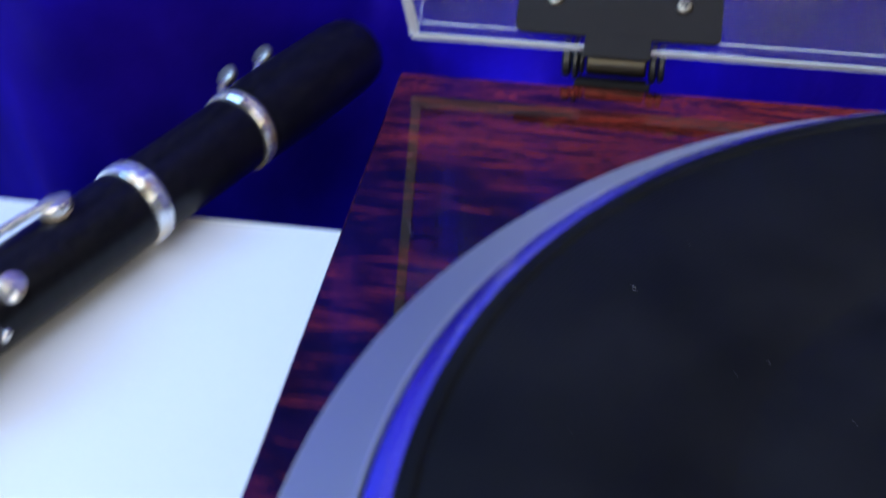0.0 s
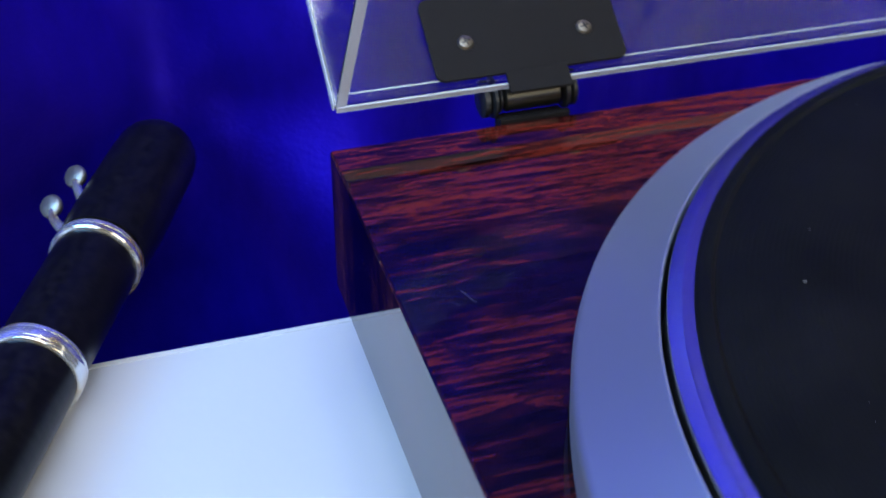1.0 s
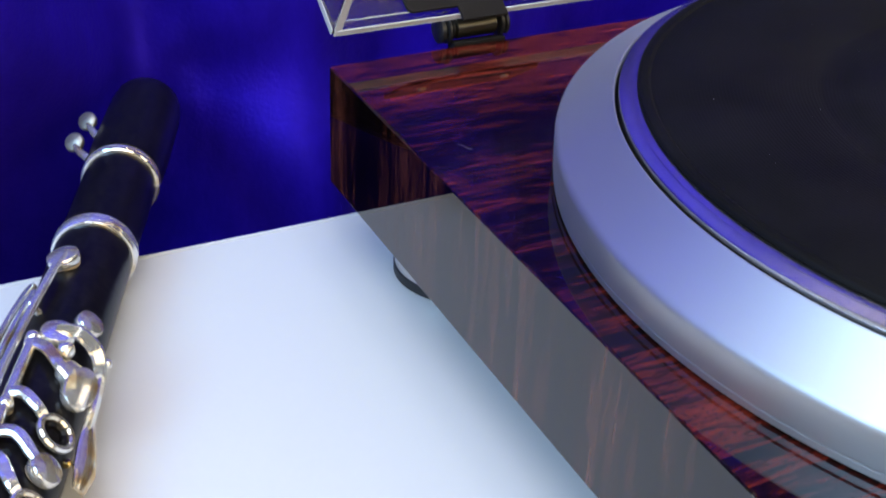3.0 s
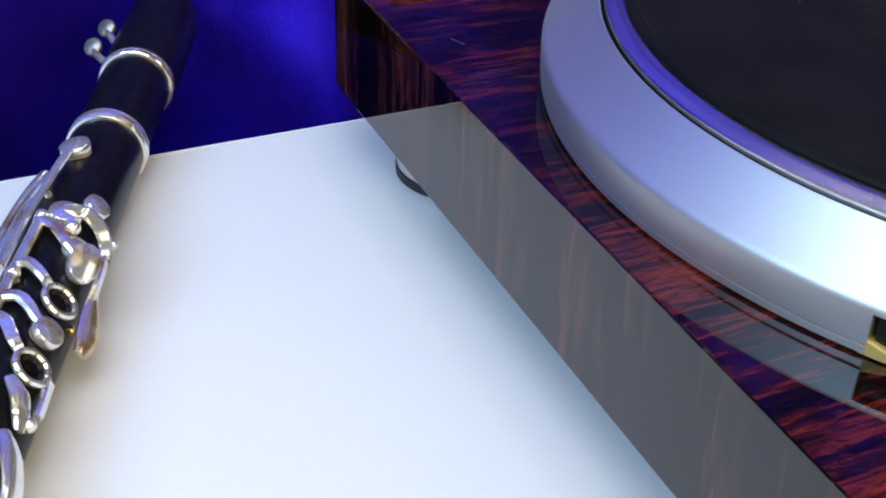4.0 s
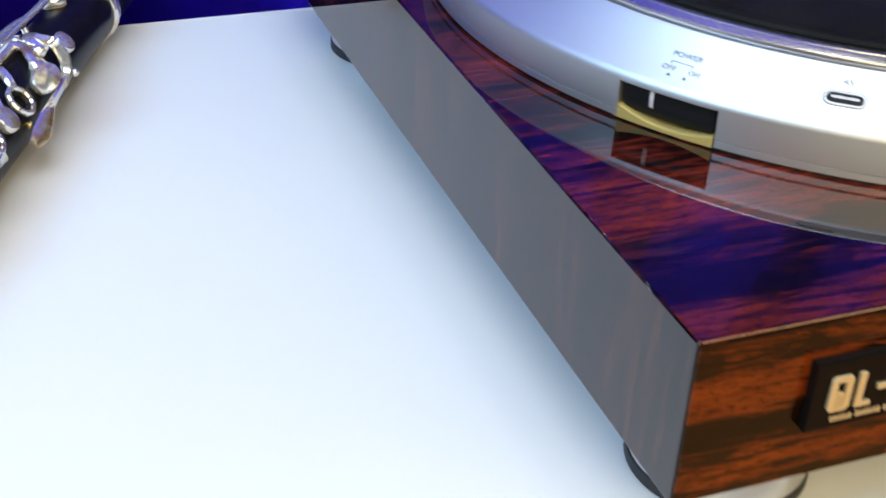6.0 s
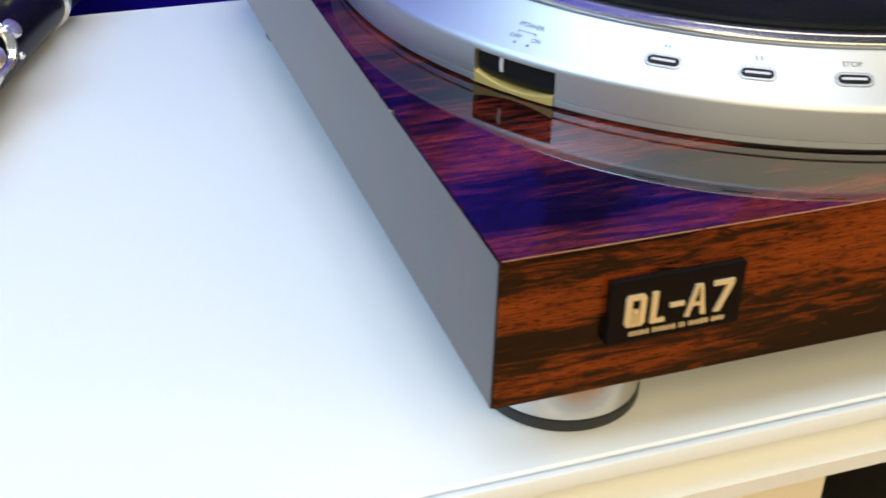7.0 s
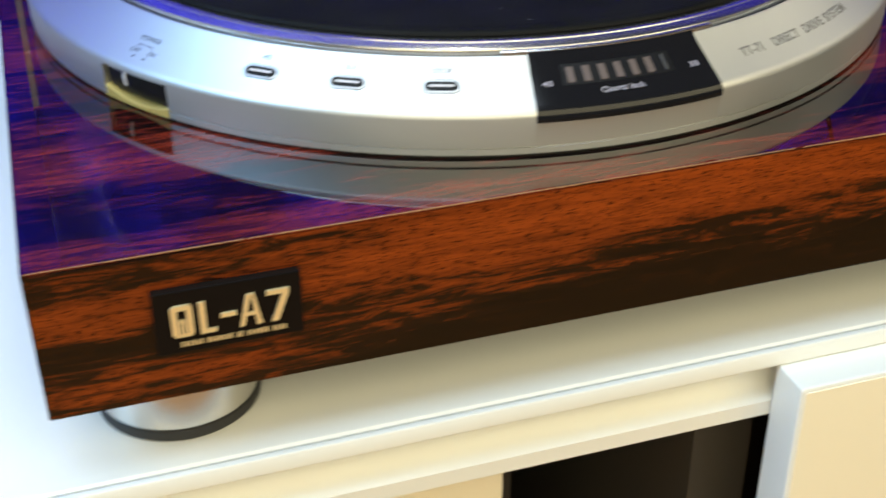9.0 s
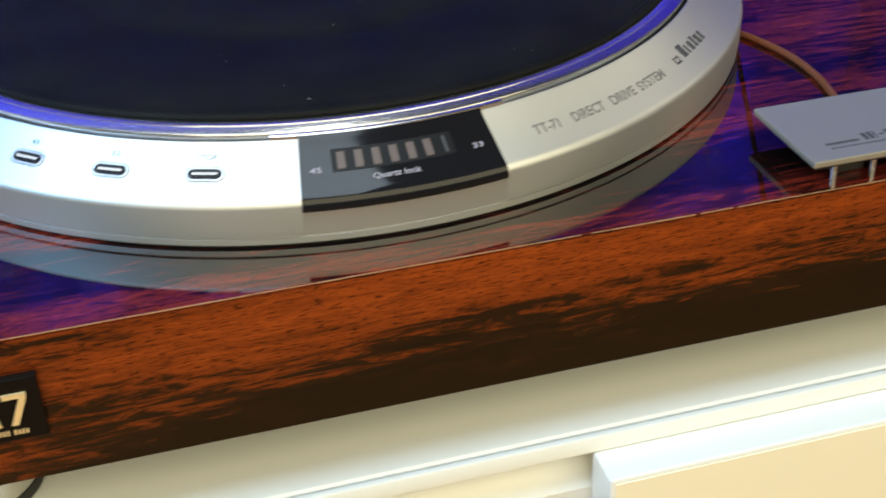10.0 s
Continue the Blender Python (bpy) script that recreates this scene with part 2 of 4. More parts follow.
def thing(name, label, category, m=None, group="", kind=""):
    ob = new(name)
    ob.empty_display_size = 0.02
    if m is not None:
        ob.matrix_basis = m
    return tagged(ob, label, category, group, kind)


def box(x0, x1, y0, y1, z0, z1, bevel=0.0, seg=2, bm=None):
    bm = bm or bmesh.new()
    r = bmesh.ops.create_cube(bm, size=1, matrix=Matrix.LocRotScale(((x0 + x1) / 2, (y0 + y1) / 2, (z0 + z1) / 2), None, (x1 - x0, y1 - y0, z1 - z0)))
    if bevel:
        edges = {e for v in r["verts"] for e in v.link_edges}
        bmesh.ops.bevel(bm, geom=list(edges), offset=bevel, segments=seg, profile=0.6, affect="EDGES", clamp_overlap=True)
    return bm


def lathe(section, a0=0.0, a1=360.0, n=96, bm=None):
    """Turns a closed section of (radius, height) about the z axis, whole or over a range of degrees with its ends closed."""
    bm = bm or bmesh.new()
    whole = abs(a1 - a0) > 359.9
    steps = n if whole else n + 1
    loops = []
    for i in range(steps):
        a = radians(a0 + (a1 - a0) * i / n)
        loops.append([bm.verts.new((r * math.cos(a), r * math.sin(a), z)) for r, z in section])
    k = len(section)
    for i in range(n):
        p, q = loops[i], loops[(i + 1) % steps]
        for j in range(k):
            bm.faces.new((p[j], q[j], q[(j + 1) % k], p[(j + 1) % k]))
    if not whole:
        bm.faces.new(loops[0])
        bm.faces.new(list(reversed(loops[-1])))
    bmesh.ops.remove_doubles(bm, verts=bm.verts, dist=1e-7)
    return bm


def disc(section, n=96):
    """A solid turned body whose section runs from the axis to the axis."""
    bm = bmesh.new()
    verts = []
    for r, z in section:
        if r < 1e-7:
            verts.append([bm.verts.new((0, 0, z))])
        else:
            verts.append([bm.verts.new((r * math.cos(2 * math.pi * i / n), r * math.sin(2 * math.pi * i / n), z)) for i in range(n)])
    for p, q in zip(verts, verts[1:]):
        for i in range(n):
            j = (i + 1) % n
            if len(p) == 1 and len(q) == 1:
                continue
            if len(p) == 1:
                bm.faces.new((p[0], q[i], q[j]))
            elif len(q) == 1:
                bm.faces.new((p[i], q[0], p[j]))
            else:
                bm.faces.new((p[i], q[i], q[j], p[j]))
    return bm


def smooth_line(points, radii):
    """Points and radii along a smooth line through the given points."""
    pts = [Vector(p) for p in points]
    rad = radii if isinstance(radii, (list, tuple)) else [radii] * len(pts)
    fine, fr = [], []
    for i in range(len(pts) - 1):
        p0, p1, p2, p3 = pts[max(i - 1, 0)], pts[i], pts[i + 1], pts[min(i + 2, len(pts) - 1)]
        for k in range(6):
            t = k / 6
            fine.append(0.5 * (2 * p1 + (p2 - p0) * t + (2 * p0 - 5 * p1 + 4 * p2 - p3) * t * t + (3 * p1 - p0 - 3 * p2 + p3) * t ** 3))
            fr.append(rad[i] * (1 - t) + rad[i + 1] * t)
    fine.append(pts[-1])
    fr.append(rad[-1])
    return fine, fr


def tube(points, radii, n=12, flat=1.0, bm=None):
    """A rounded bar along a smooth line through points; flat below 1 makes it a strap."""
    bm = bm or bmesh.new()
    fine, fr = smooth_line(points, radii)
    loops = []
    for i, p in enumerate(fine):
        d = (fine[min(i + 1, len(fine) - 1)] - fine[max(i - 1, 0)]).normalized()
        side = d.cross(Vector((0, 0, 1)))
        side = side.normalized() if side.length > 1e-4 else Vector((1, 0, 0))
        up = side.cross(d)
        loops.append([bm.verts.new(p + fr[i] * (math.cos(2 * math.pi * j / n) * side + flat * math.sin(2 * math.pi * j / n) * up)) for j in range(n)])
    for p, q in zip(loops, loops[1:]):
        for j in range(n):
            bm.faces.new((p[j], q[j], q[(j + 1) % n], p[(j + 1) % n]))
    bm.faces.new(loops[0])
    bm.faces.new(list(reversed(loops[-1])))
    return bm


def capsule(length, width, z0, z1, bevel=0.0, n=10):
    """An upright slab with the outline of a stadium, along x."""
    bm = bmesh.new()
    r, h = width / 2, length / 2 - width / 2
    line = [(h + r * math.cos(a), r * math.sin(a)) for a in (math.pi * (i / n - 0.5) for i in range(n + 1))]
    line += [(-h - r * math.cos(a), -r * math.sin(a)) for a in (math.pi * (i / n - 0.5) for i in range(n + 1))]
    rims = [[bm.verts.new((x, y, z0)) for x, y in line]]
    if bevel:
        rims.append([bm.verts.new((x, y, z1 - bevel)) for x, y in line])
        k = (r - bevel) / r
        rims.append([bm.verts.new((math.copysign(h, x) + (x - math.copysign(h, x)) * k, y * k, z1)) for x, y in line])
    else:
        rims.append([bm.verts.new((x, y, z1)) for x, y in line])
    c = len(line)
    for p, q in zip(rims, rims[1:]):
        for i in range(c):
            bm.faces.new((p[i], p[(i + 1) % c], q[(i + 1) % c], q[i]))
    bm.faces.new(rims[-1])
    bm.faces.new(list(reversed(rims[0])))
    return bm


def lettering(name, text, size, depth, mat, parent, m, width=None, label="", bold=0.0):
    """Raised letters in the built-in font, centred on m, reading along its x axis."""
    cu = bpy.data.curves.new(name, "FONT")
    cu.offset = bold
    cu.body, cu.size, cu.extrude, cu.align_x, cu.align_y = text, size, depth, "CENTER", "CENTER"
    ob = bpy.data.objects.new(name, cu)
    scene.collection.objects.link(ob)
    bpy.context.view_layer.update()
    me = bpy.data.meshes.new_from_object(ob.evaluated_get(bpy.context.evaluated_depsgraph_get()))
    bpy.data.objects.remove(ob)
    xs = [v.co.x for v in me.vertices]
    ys = [v.co.y for v in me.vertices]
    k = width / (max(xs) - min(xs)) if width else 1.0
    cx, cy = (max(xs) + min(xs)) / 2, (max(ys) + min(ys)) / 2
    h = size / (max(ys) - min(ys))
    for v in me.vertices:
        v.co = ((v.co.x - cx) * k, (v.co.y - cy) * h, v.co.z)
    me.materials.clear()
    me.materials.append(mat)
    out = new(name, me)
    out.parent, out.matrix_basis = parent, m
    return tagged(out, label=label)


def plain(bm_list, name, mat, parent, m=None, label=""):
    bm = bmesh.new()
    for x0, x1, y0, y1, z0, z1 in bm_list:
        box(x0, x1, y0, y1, z0, z1, bm=bm)
    return part(name, bm, mat, parent, label, m=m)


# ---- the room, closed round the place ----
RX0, RX1, RY0, RY1, FZ, CZ = -1.8, 2.2, -2.3, 0.95, -0.72, 1.8


def structure(name, bm, mat, label, category):
    return tagged(part(name, bm, mat), label, category, kind="structure")


structure("floor", box(RX0, RX1, RY0, RY1, FZ - 0.05, FZ), FLOORWOOD, "brown wooden floor of the room", "floor")
structure("ceiling", box(RX0, RX1, RY0, RY1, CZ, CZ + 0.05), CEILPAINT, "unseen ceiling of the room, darkened to keep reflections off the lid", "ceiling")
structure("wall_north", box(RX0, RX1, RY1, RY1 + 0.1, FZ, CZ), WALLPAINT, "plain wall behind the blue cloth", "wall")
structure("wall_south", box(RX0, RX1, RY0 - 0.1, RY0, FZ, CZ), WALLPAINT, "plain beige painted wall of the room", "wall")
structure("wall_east", box(RX1, RX1 + 0.1, RY0, RY1, FZ, CZ), WALLPAINT, "plain beige painted wall of the room", "wall")
structure("wall_west", box(RX0 - 0.1, RX0, RY0, RY1, FZ, CZ), WALLPAINT, "plain beige painted wall of the room", "wall")

# ---- blue cloth behind the table ----


def curtain():
    bm = bmesh.new()
    nx, nz = 560, 200
    x0, x1, z0, z1 = -1.1, 1.5, -0.70, 1.35
    tip_x, tip_z = -0.043, 0.015

    def ease(v):
        v = min(max(v, 0.0), 1.0)
        return v * v * (3 - 2 * v)

    rows = []
    for j in range(nz + 1):
        z = z0 + (z1 - z0) * j / nz
        row = []
        for i in range(nx + 1):
            x = x0 + (x1 - x0) * i / nx
            u = x - tip_x + 0.10 * (z - tip_z) + 0.02 * math.sin(3.1 * z)
            # a deep fold where the clarinet's end rests, wide soft folds to both sides
            if u < 0:
                y = 0.556 - 0.046 * ease(-u / 0.17) + ease((-u - 0.14) / 0.2) * (0.022 + 0.016 * math.sin(2 * math.pi * (-u - 0.22) / 0.23))
            else:
                y = 0.556 - 0.058 * ease(u / 0.090) + ease((u - 0.05) / 0.1) * (0.022 * math.sin(2 * math.pi * (u - 0.05) / 0.17) + 0.014)
            # farther along, the cloth leans forward above the table and back again higher up
            y += ease((u - 0.08) / 0.10) * (0.045 - 0.075 * (ease((z - 0.02) / 0.24) - ease((z - 0.27) / 0.30)))
            # left of the fold it hangs forward, on the other side it slopes back
            y -= ease(-u / 0.06) * 0.070 * (ease((z + 0.12) / 0.26) - ease((z - 0.16) / 0.35)) - 0.010 * ease(-u / 0.06)
            y += 0.045 * ease((u + 0.03) / 0.08) * (1 - ease((u - 0.07) / 0.05)) * (ease((z + 0.14) / 0.22) - 0.6)
            # farther out the cloth leans back and catches the cool side fill
            y += 0.075 * ease((-u - 0.11) / 0.15) + ease((-u - 0.09) / 0.08) * 0.08 * (ease((z + 0.14) / 0.30) - 0.45 - 0.3 * ease((z - 0.2) / 0.3))
            # creases that run out from the pressed spot
            dx, dz = x - tip_x - 0.01, z - tip_z
            r = math.hypot(dx, dz)
            y += 0.0065 * math.exp(-r / 0.11) * min(r / 0.05, 1.0) * math.sin(4.0 * math.atan2(dz, dx) + 9.0 * r + 0.6)
            y += 0.010 * noise.noise((7 * x, 2.6 * z, 0.3)) + 0.005 * noise.noise((19 * x, 8 * z, 4.3)) + 0.0028 * noise.noise((46 * x, 24 * z, 1.7))
            row.append(bm.verts.new((x, max(y, 0.478), z)))
        rows.append(row)
    for a, b in zip(rows, rows[1:]):
        for i in range(nx):
            bm.faces.new((a[i], a[i + 1], b[i + 1], b[i]))
    ob = part("curtain", bm, CLOTH, smooth=True)
    mod = ob.modifiers.new("thickness", "SOLIDIFY")
    mod.thickness = 0.0012
    return tagged(ob, "deep blue satin cloth hanging in soft folds", "curtain")


curtain()

# ---- white cabinet that carries everything ----


def cabinet():
    cab = thing("cabinet", "white lacquered cabinet with moulded top edge", "cabinet", pose(0, 0, FZ))
    up = -FZ
    xl, xr = -0.62, 0.95
    # tabletop with its moulded front edge, drawn along x
    sec = [(0.4138, 0.0), (0.4140, -0.0005), (0.4145, -0.0005), (0.4147, 0.0), (0.4165, 0.0), (0.4175, -0.001), (0.4175, -0.020), (0.012, -0.020), (0.010, -0.0070), (-0.0024, -0.0074), (-0.0030, -0.0067),
           (-0.0030, -0.0014), (-0.0026, -0.0006), (-0.0016, -0.0004), (-0.0005, -0.0006), (0.0000, -0.0016), (0.0004, -0.0042), (0.0013, -0.0042), (0.0017, -0.0016), (0.0025, -0.0008), (0.0055, -0.0004), (0.0078, -0.0003), (0.0090, 0.0)]
    bm = bmesh.new()
    a = [bm.verts.new((xl, y, z + up)) for y, z in sec]
    b = [bm.verts.new((xr, y, z + up)) for y, z in sec]
    k = len(sec)
    for i in range(k):
        bm.faces.new((a[i], b[i], b[(i + 1) % k], a[(i + 1) % k]))
    bm.faces.new(list(reversed(a)))
    bm.faces.new(b)
    part("tabletop", bm, WHITE, cab, "glossy white top with a rounded moulding", smooth=True)
    cove = [(0.040, -0.0202), (0.0125, -0.0202), (0.0112, -0.0072), (0.0098, -0.0110), (0.0082, -0.0155), (0.0060, -0.0200), (0.0032, -0.0232),
            (0.0012, -0.0244), (0.0002, -0.0252), (0.0002, -0.0314), (0.0010, -0.0322), (0.040, -0.0322)]
    bm = bmesh.new()
    a = [bm.verts.new((xl + 0.005, y, z + up)) for y, z in cove]
    b = [bm.verts.new((xr - 0.005, y, z + up)) for y, z in cove]
    k = len(cove)
    for i in range(k):
        bm.faces.new((a[i], b[i], b[(i + 1) % k], a[(i + 1) % k]))
    bm.faces.new(list(reversed(a)))
    bm.faces.new(b)
    part("cornice", bm, WHITE, cab, "white coved rail under the top", smooth=True)
    for x in (xl + 0.01, xr - 0.03):
        part("side_panel", box(x, x + 0.02, 0.012, 0.41, 0.0, up - 0.033, 0.001), WHITE, cab)
    part("back_panel", box(xl + 0.03, xr - 0.03, 0.395, 0.41, 0.02, up - 0.021), DARK, cab)
    part("bottom_panel", box(xl + 0.03, xr - 0.03, 0.02, 0.394, 0.03, 0.05), DARK, cab)
    part("partition", box(0.158, 0.166, 0.050, 0.394, 0.051, up - 0.033), DARK, cab)
    part("partition", box(0.236, 0.262, 0.030, 0.394, 0.051, up - 0.033), material("grey_upright", (0.06, 0.055, 0.05), 0.5), cab, "dark grey upright of the open bay")
    left = part("door", box(xl + 0.032, 0.156, 0.032, 0.050, 0.06, up - 0.0335, 0.0012), CREAM, cab, "cream door leaf with a brass knob")
    knob = disc([(0, 0), (0.021, 0), (0.0215, 0.0015), (0.0205, 0.003), (0.0175, 0.0035), (0.017, 0.006), (0.0172, 0.010), (0.0165, 0.0145), (0.013, 0.019), (0.007, 0.0215), (0, 0.022)], 48)
    part("knob", knob, BRASS, left, "round polished brass knob", True, pose(0.112, 0.0318, up - 0.089, 90, 0, 0))
    right = part("door", box(0.2474, xr - 0.005, -0.0178, -0.0004, 0.06, up - 0.0075, 0.0011), WHITE, cab, "white door leaf standing proud of the rail")
    part("door_panel", box(0.2492, xr - 0.007, -0.0181, -0.0176, 0.07, up - 0.0093, 0.0001), CREAM, right, "cream door face")
    plain([(0.2185, 0.2200, 0.28, 0.2815, up - 0.18, up - 0.1785)], "screw_cap", PALE, cab)
    return cab


cabinet()

# ---- the record player ----
PX, PY, PZ0, PZ1 = 0.48, 0.40, 0.028, 0.079
CX, CY = 0.1923, 0.1984
SLOPE, LIP_R, LIP_Z = 0.65, 0.1621, 0.1062
deck = thing("record_player", "record player with glossy rosewood plinth and open clear lid", "record player", pose(0, 0, 0))


def on_cone(angle, r, lift=0.0):
    """The frame of a spot on the sloped rim: x along the rim, y up the slope, z out of it."""
    a = radians(angle)
    t = Vector((-math.sin(a), math.cos(a), 0))
    k = SLOPE
    u = Vector((-math.cos(a), -math.sin(a), k)).normalized()
    n = t.cross(u)
    p = Vector((CX + r * math.cos(a), CY + r * math.sin(a), LIP_Z - (r - LIP_R) * k)) + lift * n
    return Matrix.Translation(p) @ Matrix((t, u, n)).transposed().to_4x4()


def plinth():
    body = part("plinth", box(0.016, PX - 0.016, 0.016, PY - 0.016, PZ0 + 0.001, PZ1 - 0.0011), BLACK, deck, "glossy rosewood plinth")
    part("top_panel", box(0.0005, PX - 0.0005, 0.0003, PY - 0.0005, PZ1 - 0.0010, PZ1, 0.0003), WOOD_TOP, body, "red and black striped rosewood veneer")
    part("front_panel", box(0.0006, PX - 0.0006, 0.0, 0.0155, PZ0, PZ1 - 0.0011, 0.0003), WOOD_FRONT, body, "orange-brown rosewood veneer")
    part("back_panel", box(0.0006, PX - 0.0006, PY - 0.0155, PY, PZ0, PZ1 - 0.0011, 0.0003), WOOD_FRONT, body)
    for x in (0.0, PX - 0.0155):
        part("side_panel", box(x, x + 0.0155, 0.0004, PY - 0.0004, PZ0, PZ1 - 0.0003, 0.0004), WOOD_SIDE, body)
    part("scratch", tube([(0.0168, 0.3205, PZ1 + 0.00005), (0.0180, 0.3185, PZ1 + 0.00005), (0.0186, 0.3160, PZ1 + 0.00005), (0.0196, 0.3150, PZ1 + 0.00005)], 0.00005, 6), DULL, body, "small pale scratch in the lacquer")
    bm = bmesh.new()
    rnd = random.Random(4)
    x = 0.001
    while x < PX - 0.006:
        w = rnd.uniform(0.006, 0.03)
        box(x, min(x + w, PX), -0.00015, 0.00015, PZ1 - 0.0001 - rnd.uniform(0, 0.00015), PZ1 + 0.00005, bm=bm)
        x += w + (rnd.uniform(0.0005, 0.004) if rnd.random() < 0.35 else 0.0002)
    part("edge_strip", bm, EDGE, body, "thin worn pale edge line")


def feet():
    sec = [(0.0, 0.0), (0.0264, 0.0), (0.0273, 0.0008), (0.0273, 0.0044), (0.0267, 0.0048), (0, 0.0048)]
    metal = [(0, 0.0048), (0.0266, 0.0048), (0.0269, 0.0051), (0.0267, 0.0274), (0.0262, 0.0279), (0, 0.0279)]
    for x, y in ((0.041, 0.040), (0.0400, PY - 0.0425), (PX - 0.041, 0.042), (PX - 0.041, PY - 0.042)):
        foot = part("foot", disc(metal, 64), CHROME, deck, "polished metal foot", True, pose(x, y, 0))
        part("rubber_pad", disc(sec, 64), PAD, foot, "black rubber pad", True)


def badge():
    b = part("badge", box(0.0338, 0.0774, -0.0032, -0.0001, 0.0458, 0.0672, 0.0004), BADGE, deck, "raised black nameplate with gold letters")
    z0, h, k = 0.0518, 0.0108, 0.0019
    strokes = {
        "Q": [[(0.0386, 0.0010), (0.0386 + k, 0.0002), (0.0386 + k, h), (0.0394, h), (0.0386, h - 0.0010)], [(0.0450 - k, 0.0002), (0.0450, 0.0010), (0.0450, h - 0.0010), (0.0442, h), (0.0450 - k, h)],
              [(0.0386 + k, h - 0.0017), (0.0450 - k, h - 0.0017), (0.0450 - k, h), (0.0386 + k, h)], [(0.0394, 0.0), (0.0442, 0.0), (0.0446, 0.0006), (0.0390, 0.0006)],
              [(0.0408, 0.0006), (0.0415, 0.0006), (0.0415, 0.0050), (0.0408, 0.0050)], [(0.0419, 0.0006), (0.0427, 0.0006), (0.0427, 0.0050), (0.0419, 0.0050)], [(0.0408, 0.0050), (0.0427, 0.0050), (0.0425, 0.0058), (0.0410, 0.0058)]],
        "L": [[(0.0468, 0), (0.0468 + k, 0), (0.0468 + k, h), (0.0468, h)], [(0.0468 + k, 0), (0.0516, 0), (0.0516, 0.0012), (0.0468 + k, 0.0012)]],
        "-": [[(0.0530, 0.0044), (0.0576, 0.0044), (0.0576, 0.0058), (0.0530, 0.0058)]],
        "A": [[(0.0583, 0), (0.0597, 0), (0.0622, h), (0.0608, h)], [(0.0634, 0), (0.0651, 0), (0.0632, h), (0.0622, h)], [(0.0603, 0.0034), (0.0632, 0.0034), (0.0630, 0.0045), (0.0606, 0.0045)]],
        "7": [[(0.0668, h - 0.0016), (0.0735, h - 0.0016), (0.0735, h), (0.0668, h)], [(0.0678, 0), (0.0698, 0), (0.0735, h - 0.0016), (0.0714, h - 0.0016)]],
    }
    for ch, shapes in strokes.items():
        bm = bmesh.new()
        for line in shapes:
            a = [bm.verts.new((x, -0.0032, z0 + z)) for x, z in line]
            e = [bm.verts.new((x, -0.0040, z0 + z)) for x, z in line]
            bm.faces.new(list(reversed(a)))
            bm.faces.new(e)
            for i in range(len(a)):
                j = (i + 1) % len(a)
                bm.faces.new((a[i], a[j], e[j], e[i]))
        part("letter", bm, LETTER, b)
    rnd = random.Random(9)
    x = 0.0408
    for word in (6, 7, 2, 6, 4):
        bars = []
        for _ in range(word):
            bars.append((x, x + 0.00062, -0.0036, -0.0031, 0.0482, 0.0484 + rnd.uniform(0.0012, 0.0015)))
            x += 0.00112
        plain(bars, "small_print", LETTER, b)
        x += 0.0009


